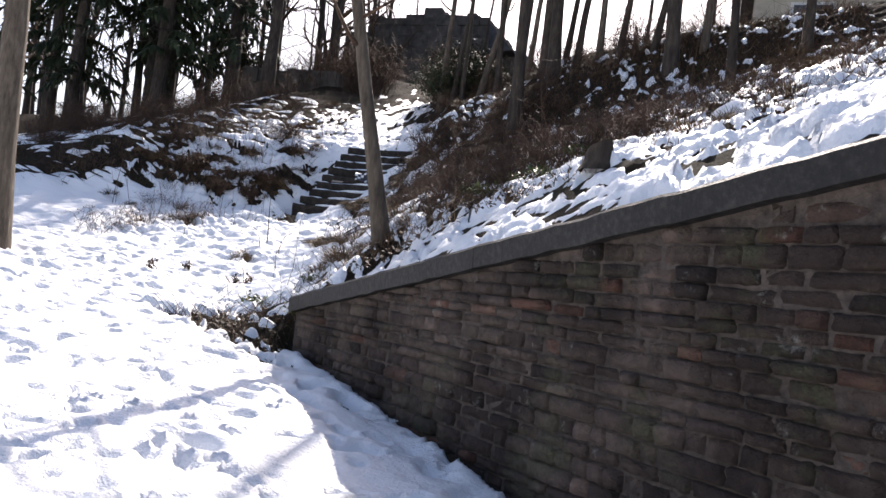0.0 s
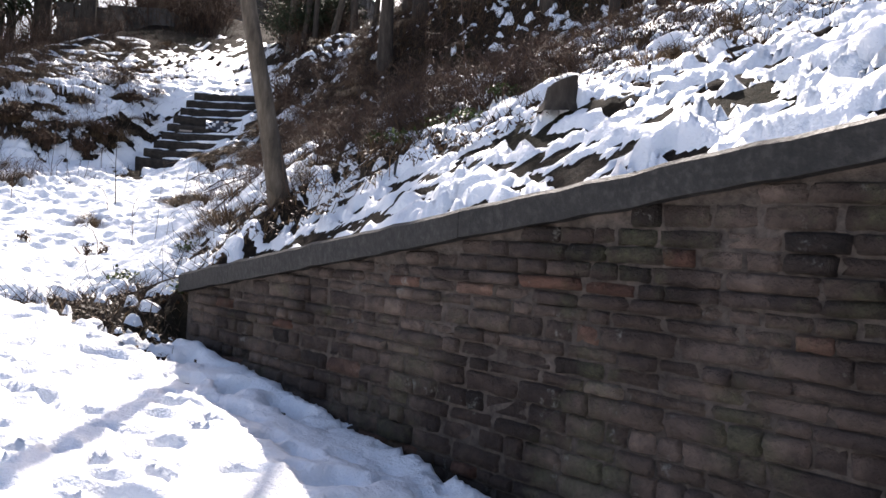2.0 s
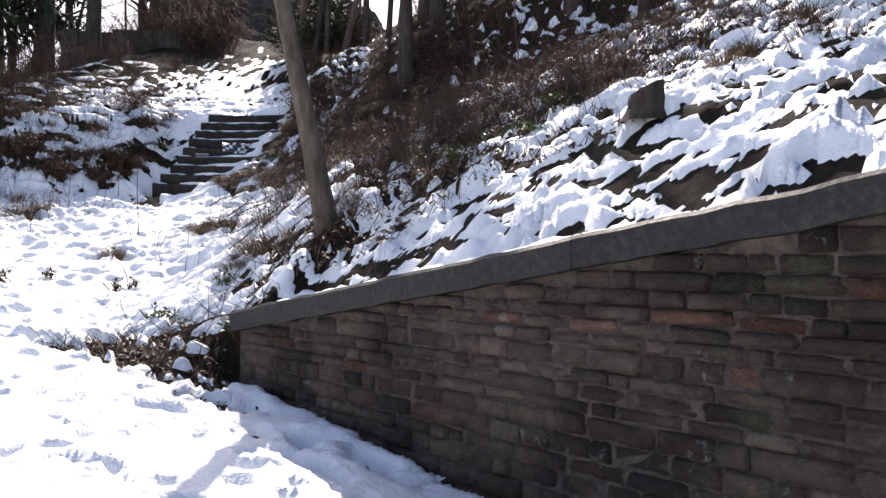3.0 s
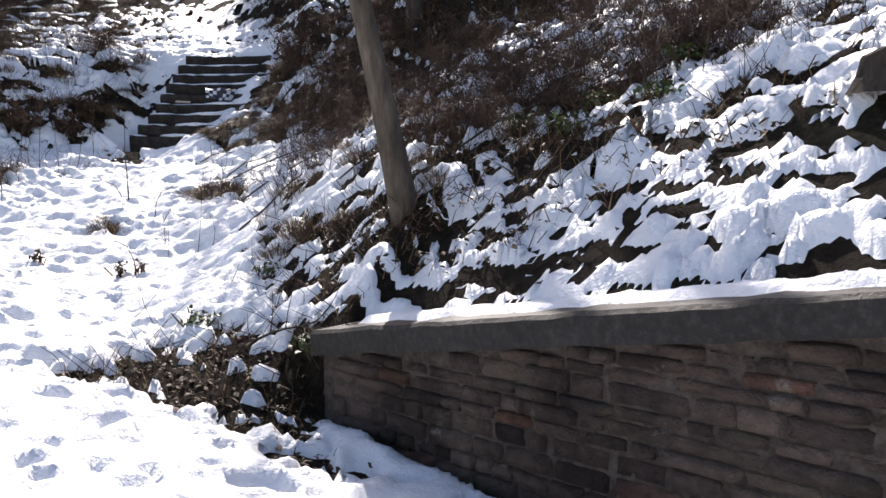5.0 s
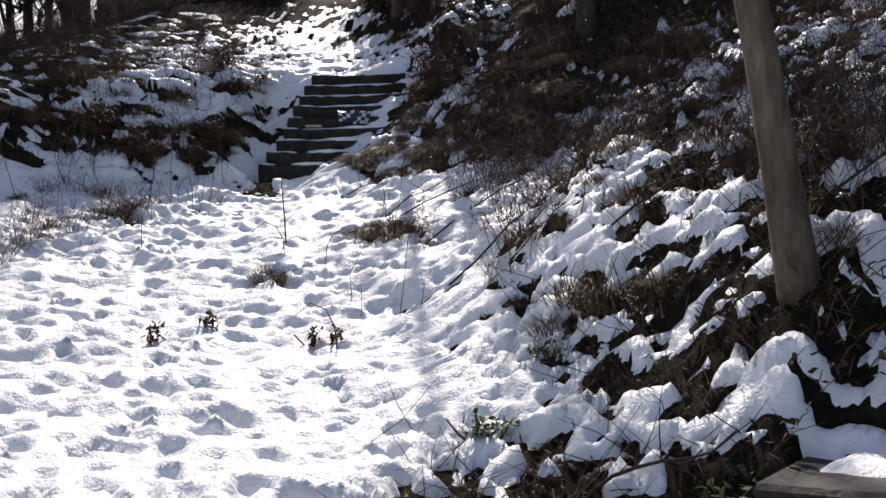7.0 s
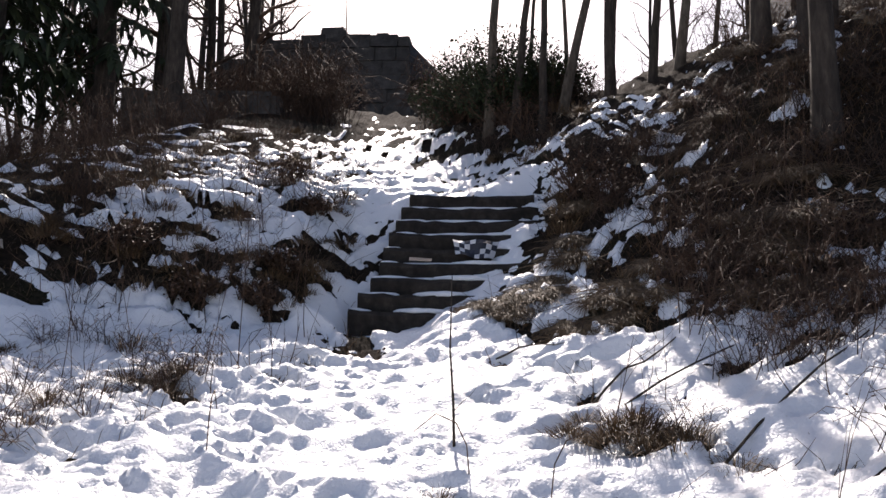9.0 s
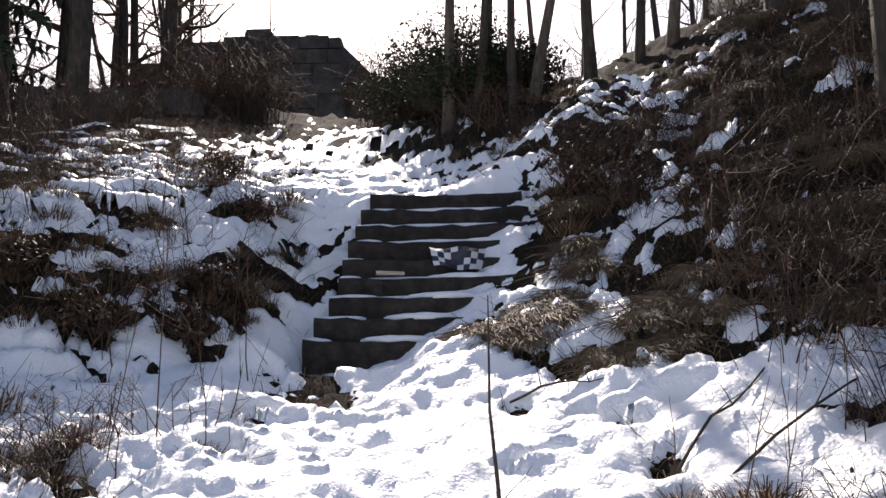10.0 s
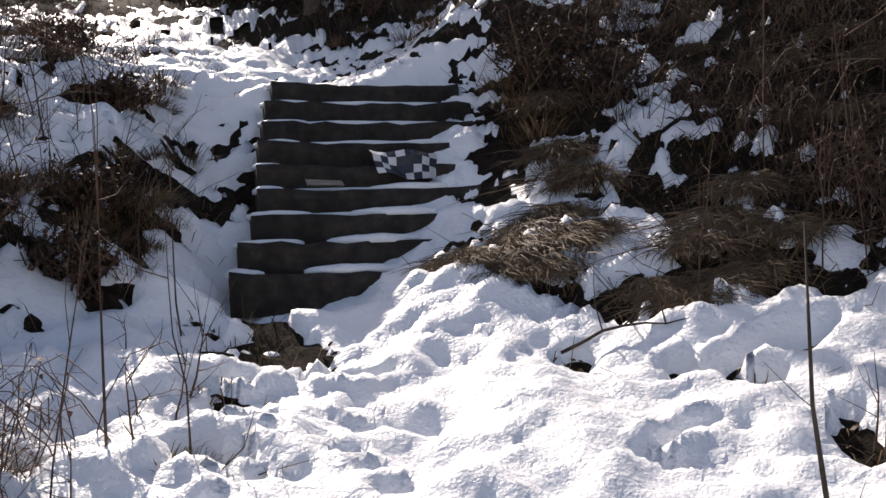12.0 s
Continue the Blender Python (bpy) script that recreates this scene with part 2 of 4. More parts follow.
# bare places (weight below zero) and well covered ones: x, y, reach along the contour, reach across, weight
COVER = [
    (-2.80, 5.03, 0.16, 0.06, -1.8), (-2.52, 4.70, 0.12, 0.05, -1.9), (-2.28, 4.62, 0.10, 0.04, -1.8), (-2.12, 4.30, 0.16, 0.05, -1.8), (-1.75, 3.95, 0.14, 0.04, -1.7), (-3.02, 5.15, 0.12, 0.08, -1.6),
    (-3.75, 11.0, 0.5, 0.4, -0.9), (-4.0, 11.9, 0.5, 0.25, -0.6), (-4.3, 12.3, 0.6, 0.25, -0.5), (-7.45, 10.75, 0.45, 0.2, -0.8), (-4.0, 10.6, 0.35, 0.10, -0.9), (-4.3, 9.6, 0.5, 0.10, -0.9), (-4.7, 9.3, 0.3, 0.06, -1.1),
    (-5.19, 11.35, 0.22, 0.06, -1.5), (-5.07, 11.22, 0.08, 0.05, -1.5), (-5.55, 11.69, 0.10, 0.06, -1.4), (-5.63, 10.87, 0.10, 0.04, -1.4), (-5.02, 10.81, 0.14, 0.14, -1.4), (-4.65, 11.83, 0.22, 0.10, -1.3), (-5.06, 11.84, 0.14, 0.08, -1.2), (-4.53, 11.48, 0.10, 0.08, -1.0),
    (-3.45, 6.1, 0.5, 0.35, -1.2), (-3.62, 5.78, 0.38, 0.22, -1.5), (-3.15, 5.5, 0.2, 0.22, -1.2), (-3.95, 6.0, 0.18, 0.14, -1.0), (-2.60, 6.25, 0.40, 0.24, -0.9), (-2.85, 6.75, 0.5, 0.3, -0.45),
    (-2.8, 9.1, 1.1, 0.8, -0.8), (-1.5, 7.2, 1.1, 0.5, -1.0), (-1.75, 6.4, 0.55, 0.35, -0.9), (-0.2, 5.6, 0.7, 0.8, 0.05), (-2.3, 5.6, 0.22, 0.07, -0.5), (-1.75, 5.05, 0.16, 0.05, -0.6), (-1.45, 5.35, 0.20, 0.06, -0.6), (-1.05, 4.45, 0.2, 0.05, -0.6), (-0.75, 4.75, 0.2, 0.07, -0.5),
    (-1.2, 5.2, 1.6, 0.6, 0.12), (-0.3, 7.3, 1.6, 0.35, -0.9), (0.9, 7.4, 0.8, 0.7, 0.5), (-4.2, 10.6, 1.6, 1.0, -0.12),
    (-4.25, 5.95, 0.22, 0.12, -1.1), (-6.60, 12.05, 0.30, 0.12, -1.6), (-6.80, 11.6, 0.14, 0.10, -1.5), (-6.86, 11.1, 0.16, 0.10, -1.6), (-6.66, 12.4, 0.3, 0.10, -1.3), (-7.37, 12.75, 0.22, 0.2, -0.9), (-7.41, 12.35, 0.2, 0.18, -0.9), (-7.89, 12.1, 0.25, 0.2, -0.9), (-8.55, 12.2, 0.3, 0.25, -0.9), (-7.7, 10.3, 0.8, 0.6, -0.55),
    (-5.52, 12.42, 0.5, 0.22, -1.2), (-4.8, 11.75, 0.3, 0.08, -1.1), (-5.1, 11.8, 0.45, 0.16, -0.9), (-4.85, 10.1, 0.50, 0.16, -1.2), (-5.6, 9.4, 0.22, 0.10, -1.0), (-5.75, 9.25, 0.2, 0.1, -0.9),
    # first entry: brush on the upper right bank, its shade given as bareness
    (-3.3, 12.4, 1.7, 1.2, -0.70), (-4.5, 12.2, 0.8, 0.35, -0.7), (-2.75, 5.15, 0.30, 0.10, -1.0), (-1.9, 4.45, 0.35, 0.07, -0.9), (-1.2, 3.75, 0.4, 0.07, -0.9), (-5.85, 10.5, 0.9, 1.2, 0.6), (-5.2, 9.2, 0.6, 0.5, 0.2), (-4.45, 8.7, 0.5, 0.4, -0.1),
]


def patches(u, v):
    return fbm(u * 1.2 + 40, v * 4.0 + 40, 0, 2, 0.55) * 1.2 + fbm(u * 4.0 + 9, v * 11.5 + 3, 3, 3, 0.65) * 3.6 + fbm(u * 11 + 2, v * 24 + 5, 5, 2) * 2.4


def cover(x, y):
    """How well snow covers a place: below zero it is bare."""
    s, n = along(x, y)
    path = path_z(x, y)
    up = base_z(x, y) - path
    low = ease(7.2, 8.4, y) * ease(-7.0, -6.0, x)
    bank = ease(0.02, 0.45, up) * (1 - low) + ease(0.15, 1.15, up) * low
    bank = np.maximum(bank, 0.5 * ease(-6.4, -7.0, x) * ease(10.6, 11.6, y))
    bank = np.maximum(bank, 0.6 * np.exp(-(((x + 3.85) / 0.6) ** 2) - ((y - 6.2) / 0.7) ** 2))
    t = 0.95 - 0.72 * bank - 0.22 * ease(1.6, 3.2, up)
    y0 = toe_y(x)
    t = t - 0.55 * ease(-7.4, -9.5, x) * ease(0.2, 1.3, y - y0) - 0.35 * ease(15.5, 19, y) - 0.6 * ease(18.6, 20.5, y)
    t = t - 0.10 * ease(-0.2, 0.4, y - y0) * ease(-5.4, -6.2, x)
    trail = ease(0.9, 0.3, np.abs(x + 6.1 + 0.28 * (y - 14.2)) / (1 + 0.08 * np.abs(y - 14))) * ease(13.9, 14.3, y)
    t = t + 0.38 * trail - 0.6 * ease(0.5, 1.0, x + 6.1 + 0.28 * (y - 14.2)) * ease(14.7, 15.4, y)
    t = t - 0.30 * ease(-6.9, -8.0, x) * ease(7.5, 9.0, y)
    ragged = np.clip(1 + 3.2 * fbm(x * 8 + 11, y * 11 + 4, 4, 3, 0.6), 0.2, 1.9)
    for cx, cy, rs, rn, w in COVER:
        ds, dn = along(x, y)[0] - along(cx, cy)[0], along(x, y)[1] - along(cx, cy)[1]
        t = t + w * np.exp(-((ds / rs) ** 2) - ((dn / rn) ** 2)) * (ragged if w < 0 else 1)
    q = ease(-5.6, -6.4, x)
    streak = patches(s, n) * (1 - q) + patches(x, y - 0.4 * x) * q
    # right bank barer: for its brush, and for shade put in as missing snow
    t = t - 0.45 * ease(0.7, 2.3, y - y0) * ease(-5.5, -4.7, x) - 0.30 * ease(-4.4, -3.6, x) * ease(9.9, 10.9, y) + 0.22 * ease(-6.6, -7.2, x) * ease(9.5, 11, y)
    beside = np.exp(-(((x + 5.62 - 0.75 * (y - 12.72)) / 0.26) ** 2))
    t = t - 0.95 * beside * ease(12.6, 13.1, y) * ease(14.3, 13.9, y)
    t = t - 1.2 * np.exp(-((s + 0.12) / 0.22) ** 2 - ((n - 0.05) / 0.25) ** 2)
    return t + streak * (0.2 + 0.8 * bank)


def earth_z(x, y):
    s, n = along(x, y)
    rough = fbm(x * 2.2 + 60, y * 2.2 + 60, 2, 5, 0.55)
    far = 1 + 2.5 * ease(12, 30, np.hypot(x + 4, y - 6))
    ground = base_z(x, y)
    return ground + rough * (0.05 + 0.11 * np.maximum(ease(0.05, 0.5, ground - path_z(x, y)), ease(7.0, 9.0, y))) * far + clods(x, y)


def clods(x, y):
    """Small lumps of earth and matted grass that poke through thin snow."""
    up = ease(0.05, 0.5, base_z(x, y) - path_z(x, y))
    return fbm(x * 9 + 3, y * 12 + 3, 6, 3, 0.6) * (0.04 + 0.065 * up)


def snow_depth(x, y):
    t = cover(x, y)
    lumps = fbm(x * 3.1 + 8, y * 3.1 + 8, 5, 3, 0.5)
    depth = (0.085 - 0.025 * ease(0.1, 0.5, base_z(x, y) - path_z(x, y))) * (1 - np.exp(-np.maximum(t, 0) * 2.3)) * (1 + 0.5 * lumps) + np.minimum(t, 0) * 0.14
    s, n = along(x, y)
    brim = ease(-0.05, 0.22, n + 0.45 * fbm(s * 2.2 + 7, n * 2.0 + 2.5, 1, 4)) + ease(-0.03, -0.06, n) + ease(0.0, -0.05, s)
    return np.maximum(depth * np.clip(brim, 0, 1) - 0.75 * clods(x, y), -0.06)


def ground_at(x, y):
    """The height of whatever lies on top, for putting things down."""
    xa, ya = np.array([float(x)]), np.array([float(y)])
    return float(earth_z(xa, ya)[0] + max(0.0, snow_depth(xa, ya)[0]) * 0.8)


def spaced(fine0, fine1, step, low, high, grow=1.12, widest=40.0):
    mid = list(np.arange(fine0, fine1 + 1e-6, step))
    out, v, w = [], fine1, step
    while v < high:
        w = min(w * grow, widest)
        v += w
        out.append(v)
    back, v, w = [], fine0, step
    while v > low:
        w = min(w * grow, widest)
        v -= w
        back.append(v)
    return np.array(back[::-1] + mid + out)


def mesh_of(name, verts, faces, mats, smooth=True):
    me = bpy.data.meshes.new(name)
    me.from_pydata(verts, [], faces)
    for m in mats if isinstance(mats, (list, tuple)) else [mats]:
        me.materials.append(m)
    if smooth:
        me.shade_smooth()
    me.update()
    return me


XS = spaced(-8.4, 1.6, 0.028, -900, 900)
YS = spaced(1.4, 14.6, 0.028, -900, 900, 1.05)
GX, GY = np.meshgrid(XS, YS, indexing="ij")
EARTH_Z = earth_z(GX, GY)
SNOW_Z = snow_depth(GX, GY)
ws, wn_ = along(GX, GY)
EARTH_Z = np.where((ws > -0.7) & (ws < WALL_LENGTH) & (wn_ > -0.05) & (wn_ < 1.4), np.minimum(EARTH_Z, cap_z(ws) - 0.03 + 0.85 * np.maximum(wn_ - 0.28, 0) + 1.2 * np.maximum(-0.04 - ws, 0)), EARTH_Z)
LUMP = fbm(GX * 1.5, GY * 4.2 - GX, 4, 2, 0.5) * 0.11 + fbm(GX * 4.0, GY * 10.0 - 2 * GX, 6, 2, 0.5) * 0.075
LUMP = LUMP + fbm((0.85 * GX + 0.5 * GY) * 1.4, (0.85 * GY - 0.5 * GX) * 5.5, 2, 2, 0.35) * 0.06 * ease(8.6, 9.6, GY) + fbm((0.8 * GX - 0.6 * GY) * 3.0, (0.6 * GX + 0.8 * GY) * 11, 5, 3, 0.5) * 0.065 * ease(7.6, 8.8, GY)
LUMP = LUMP + fbm(GX * 10, GY * 19, 1, 2, 0.55) * 0.042
LUMP = LUMP * (0.13 + 0.87 * np.maximum(ease(0.05, 0.4, EARTH_Z - path_z(GX, GY)), 0.75 * ease(4.5, 7.5, GY))) * (1 - 0.6 * ease(13.2, 14.0, GY))
open_ground = ease(0.0, 0.05, SNOW_Z) * ease(40, 15, np.hypot(GX + 4, GY - 6))
SNOW_Z = SNOW_Z + LUMP * open_ground


def press(cx, cy, rx, ry, turn, depth):
    """A footprint or thaw hole in the snow, with a slight rim."""
    i0, i1 = np.searchsorted(XS, [cx - 3 * max(rx, ry), cx + 3 * max(rx, ry)])
    j0, j1 = np.searchsorted(YS, [cy - 3 * max(rx, ry), cy + 3 * max(rx, ry)])
    dx, dy = GX[i0:i1, j0:j1] - cx, GY[i0:i1, j0:j1] - cy
    c, s = math.cos(turn), math.sin(turn)
    q = ((dx * c + dy * s) / rx) ** 2 + ((dy * c - dx * s) / ry) ** 2
    SNOW_Z[i0:i1, j0:j1] += -depth * np.exp(-q ** 1.6) + 0.22 * depth * np.exp(-((np.sqrt(q) - 1.5) ** 2) * 4)


def trail(points, stride, spread, rx, ry, depth):
    for (x0, y0), (x1, y1) in zip(points, points[1:]):
        far, turn = math.hypot(x1 - x0, y1 - y0), math.atan2(y1 - y0, x1 - x0)
        for n in range(int(far / stride)):
            f, side = (n + RNG.uniform(-0.2, 0.2)) * stride / far, (1 if n % 2 else -1) * spread
            press(x0 + (x1 - x0) * f - math.sin(turn) * side + RNG.normal(0, 0.04), y0 + (y1 - y0) * f + math.cos(turn) * side + RNG.normal(0, 0.04),
                  rx * RNG.uniform(0.8, 1.2), ry * RNG.uniform(0.8, 1.2), turn + RNG.uniform(-0.3, 0.3), depth * RNG.uniform(0.6, 1.2))


for _ in range(620):
    px, py = RNG.uniform(-6.5, 0.6), RNG.uniform(1.5, 7.0)
    r = RNG.uniform(0.030, 0.046)
    if float(path_z(px, py)) + 0.3 > float(base_z(np.array([px]), np.array([py]))[0]):
        press(px, py, r * RNG.uniform(1.0, 1.6), r, RNG.uniform(-0.6, 0.6), RNG.uniform(0.035, 0.065))
trail([(-0.9, 1.5), (-3.6, 4.6), (-5.6, 7.0), (-6.4, 8.4)], 0.30, 0.12, 0.075, 0.04, 0.04)
trail([(-1.6, 1.5), (-4.6, 5.2), (-6.6, 8.0)], 0.34, 0.10, 0.07, 0.04, 0.04)
trail([(-2.2, 2.4), (-2.9, 4.0), (-4.3, 6.2), (-5.9, 8.2)], 0.16, 0.05, 0.034, 0.028, 0.045)
trail([(-1.3, 2.2), (-2.6, 4.6), (-4.9, 7.6)], 0.19, 0.06, 0.036, 0.03, 0.045)
trail([(-0.8, 2.6), (-3.4, 3.4), (-6.0, 5.0)], 0.22, 0.05, 0.036, 0.03, 0.04)
for _ in range(950):
    px, py = RNG.uniform(-8.2, 1.4), RNG.uniform(1.6, 9.0) if RNG.rand() < 0.85 else RNG.uniform(8, 13.5)
    if float(path_z(px, py)) + 0.5 > float(base_z(np.array([px]), np.array([py]))[0]):
        r = RNG.uniform(0.024, 0.05) * (0.6 if py > 8.8 else 1.0) * (1.5 if RNG.rand() < 0.12 else 1.0)
        press(px, py, r * RNG.uniform(1.0, 1.9), r, RNG.uniform(-0.5, 0.5), r * RNG.uniform(0.6, 1.3))
for k in range(26):
    press(-6.62 - 0.02 * k + RNG.normal(0, 0.12), 12.5 - 0.085 * k + RNG.normal(0, 0.06), RNG.uniform(0.04, 0.075), RNG.uniform(0.035, 0.05), RNG.uniform(-0.4, 0.4), RNG.uniform(0.03, 0.055))
for _ in range(650):
    px, py = RNG.uniform(-8.2, -3.8), RNG.uniform(5.0, 10.2)
    if float(path_z(px, py)) + 0.3 > float(base_z(np.array([px]), np.array([py]))[0]):
        r = RNG.uniform(0.026, 0.045)
        press(px, py, r * RNG.uniform(1.3, 2.4), r, RNG.uniform(-0.3, 0.3), r * RNG.uniform(0.5, 1.0))
for _ in range(160):
    r = RNG.uniform(0.026, 0.045)
    press(RNG.uniform(-7.6, -6.3), RNG.uniform(9.4, 12.2), r * RNG.uniform(1.0, 1.8), r, RNG.uniform(-0.5, 0.5), r * RNG.uniform(0.7, 1.3))
press(-6.40, 11.84, 0.17, 0.06, 0.25, 0.16)
press(-5.05, 11.34, 0.26, 0.05, 0.1, 0.13)
press(-4.78, 11.30, 0.12, 0.05, 0.0, 0.12)
press(-5.48, 10.98, 0.14, 0.04, 0.3, 0.09)
press(-5.15, 10.35, 0.20, 0.06, 0.6, 0.06)
press(-6.72, 10.5, 0.09, 0.06, 0.6, 0.08)


def sheet(name, heights, keep, material, drop=0.0):
    ni, nj = heights.shape
    verts = np.stack([GX, GY, heights], -1).reshape(-1, 3)
    i, j = np.nonzero(keep[:-1, :-1] | keep[1:, :-1] | keep[1:, 1:] | keep[:-1, 1:])
    if drop:
        low = np.minimum(np.minimum(heights[i, j], heights[i + 1, j]), np.minimum(heights[i, j + 1], heights[i + 1, j + 1]))
        high = np.maximum(np.maximum(heights[i, j], heights[i + 1, j]), np.maximum(heights[i, j + 1], heights[i + 1, j + 1]))
        flat = (high - low < drop) | (np.hypot(XS[i] + 4, YS[j] - 6) > 12)
        i, j = i[flat], j[flat]
    a = i * nj + j
    quads = np.stack([a, a + nj, a + nj + 1, a + 1], 1)
    used, inverse = np.unique(quads, return_inverse=True)
    quads = inverse.reshape(-1, 4)
    me = bpy.data.meshes.new(name)
    me.vertices.add(len(used))
    me.vertices.foreach_set("co", verts[used].astype(np.float32).ravel())
    me.loops.add(quads.size)
    me.loops.foreach_set("vertex_index", quads.astype(np.int32).ravel())
    me.polygons.add(len(quads))
    me.polygons.foreach_set("loop_start", np.arange(0, quads.size, 4, dtype=np.int32))
    me.polygons.foreach_set("loop_total", np.full(len(quads), 4, dtype=np.int32))
    me.update(calc_edges=True)
    me.materials.append(material)
    me.shade_smooth()
    return new(name, me)


tagged(sheet("ground", EARTH_Z, np.ones(GX.shape, bool), EARTH), "dark wet earth hillside with leaf litter and dead grass", "ground", kind="structure")
# thin snow and ice lying on the back of the coping
ice_edge = ease(0.08, 0.16, wn_) * ease(0.02, 0.12, ws) * ease(0.03, 0.20, wn_ + 0.45 * fbm(ws * 2.6, wn_ * 4, 1, 3) + 0.07 * ease(1.6, 0.4, ws))
ice = cap_z(ws) - 0.014 + 0.045 * ice_edge + 0.05 * fbm(ws * 8, wn_ * 12, 2, 3) * ice_edge - 0.9 * np.clip(wn_ - 0.36, 0, 1)
on_cap = (ws > -0.03) & (ws < WALL_LENGTH) & (wn_ > 0.03) & (wn_ < 0.60)
SNOW_Z = np.where(on_cap, ice - EARTH_Z + np.maximum(SNOW_Z + EARTH_Z - ice, 0) * ease(0.2, 0.38, wn_), SNOW_Z)
snow_here = (SNOW_Z > -0.02) | on_cap & (ws > 0.03)
tagged(sheet("snow_cover", EARTH_Z + SNOW_Z, snow_here, SNOW, 0.2), "old trodden snow thawing in patches on the hillside", "snow", kind="structure")

# ---------------------------------------------------------------- building blocks


class Soup:
    """Vertices and faces gathered for one mesh."""

    def __init__(self):
        self.v, self.f = [], []

    def tube(self, points, radii, sides=5, cap=True):
        start, n = len(self.v), len(points)
        up = Vector((0.31, 0.17, 0.93))
        for k in range(n):
            p = Vector(points[k])
            way = Vector(points[min(k + 1, n - 1)]) - Vector(points[max(k - 1, 0)])
            way = way.normalized() if way.length > 1e-9 else Vector((0, 0, 1))
            side = way.cross(up if abs(way.dot(up)) < 0.95 else Vector((1, 0, 0))).normalized()
            other = side.cross(way)
            for a in range(sides):
                t = 2 * math.pi * a / sides
                self.v.append(tuple(p + (side * math.cos(t) + other * math.sin(t)) * radii[k]))
        for k in range(n - 1):
            for a in range(sides):
                b = (a + 1) % sides
                self.f.append((start + k * sides + a, start + k * sides + b, start + (k + 1) * sides + b, start + (k + 1) * sides + a))
        if cap:
            self.f.append(tuple(start + a for a in range(sides))[::-1])
            self.f.append(tuple(start + (n - 1) * sides + a for a in range(sides)))

    def blade(self, base, tip, width, bend):
        """A narrow leaf of two bent faces."""
        base, tip = Vector(base), Vector(tip)
        way = tip - base
        side = way.cross(Vector((0.3, 0.2, 1)))
        side = side.normalized() * width if side.length > 1e-6 else Vector((width, 0, 0))
        mid = base + way * 0.55 + Vector(bend)
        k = len(self.v)
        self.v += [tuple(base - side), tuple(base + side), tuple(mid + side * 0.8), tuple(mid - side * 0.8), tuple(tip)]
        self.f += [(k, k + 1, k + 2, k + 3), (k + 3, k + 2, k + 4)]

    def box(self, lo, hi, shift=None, jag=0.0, rng=None):
        k = len(self.v)
        for z in (lo[2], hi[2]):
            for x, y in ((lo[0], lo[1]), (hi[0], lo[1]), (hi[0], hi[1]), (lo[0], hi[1])):
                p = Vector((x, y, z))
                if jag:
                    p += Vector(rng.uniform(-jag, jag, 3))
                self.v.append(tuple(shift(p) if shift else p))
        self.f += [(k, k + 3, k + 2, k + 1), (k + 4, k + 5, k + 6, k + 7), (k, k + 1, k + 5, k + 4), (k + 1, k + 2, k + 6, k + 5), (k + 2, k + 3, k + 7, k + 6), (k + 3, k, k + 4, k + 7)]

    def mesh(self, name, material, smooth=True):
        return mesh_of(name, self.v, self.f, material, smooth)


def part(name, soup, material, parent, label="", smooth=True):
    ob = new(name, soup.mesh(name, material, smooth) if isinstance(soup, Soup) else soup)
    ob.parent = parent
    if label:
        tagged(ob, label)
    return ob


def thing(name, at, label, category, group="", kind=""):
    ob = new(name)
    ob.empty_display_size = 0.1
    ob.matrix_basis = at if isinstance(at, Matrix) else Matrix.Translation(at)
    return tagged(ob, label, category, group, kind)


def bevel_block(w, d, h, edge, jag, rng):
    """A dressed stone: a box with rounded, weathered front edges and a bumpy face. x along, y into the wall, z up."""
    s = Soup()
    xs, zs = (0, edge, 0.36 * w, 0.68 * w, w - edge, w), (0, edge * 1.6, 0.5 * h, h - edge * 1.6, h)
    for i, x in enumerate(xs):
        for j, z in enumerate(zs):
            rim = (i in (0, 5)) + (j in (0, 4))
            depth = (0.02, 0.30, 0.55)[rim] + rng.uniform(-1, 1) * (0.11 if rim == 0 else 0.16)
            s.v.append((x + rng.uniform(-1, 1) * jag * 0.5, depth * d, z + rng.uniform(-1, 1) * jag))
    for i in range(5):
        for j in range(4):
            k = i * 5 + j
            s.f.append((k, k + 5, k + 6, k + 1))
    k = len(s.v)
    s.v += [(0, d, 0), (w, d, 0), (w, d, h), (0, d, h)]
    s.f += [(k, k + 1, 25, 20, 15, 10, 5, 0), (k + 3, 4, 9, 14, 19, 24, 29, k + 2), (k, 0, 1, 2, 3, 4, k + 3), (k + 1, k + 2, 29, 28, 27, 26, 25)]
    return s


# ---------------------------------------------------------------- retaining wall
wall_rng = np.random.RandomState(3)
FACE_TURN = math.atan2(UY, UX)
wall = thing("wall_retaining", pose(TIP_X, TIP_Y, 0, 0, 0, math.degrees(FACE_TURN)), "dark coursed sandstone retaining wall with moss and a sloping coping", "wall", kind="structure")
core = Soup()
steps = 24
for k in range(steps + 1):
    s = -0.02 + (WALL_LENGTH + 0.02) * k / steps
    top, bottom = cap_z(s) - 0.10, float(path_z(*wall_xy(s, 0))) - 0.5
    core.v += [(s, 0.014, bottom), (s, 0.014, top), (s, 0.30, top), (s, 0.30, bottom)]
for k in range(steps):
    for a in range(4):
        b = (a + 1) % 4
        core.f.append((k * 4 + a, k * 4 + b, k * 4 + 4 + b, k * 4 + 4 + a))
core.f += [(0, 3, 2, 1), (steps * 4, steps * 4 + 1, steps * 4 + 2, steps * 4 + 3)]
part("mortar_bed", core, MORTAR, wall, smooth=False)
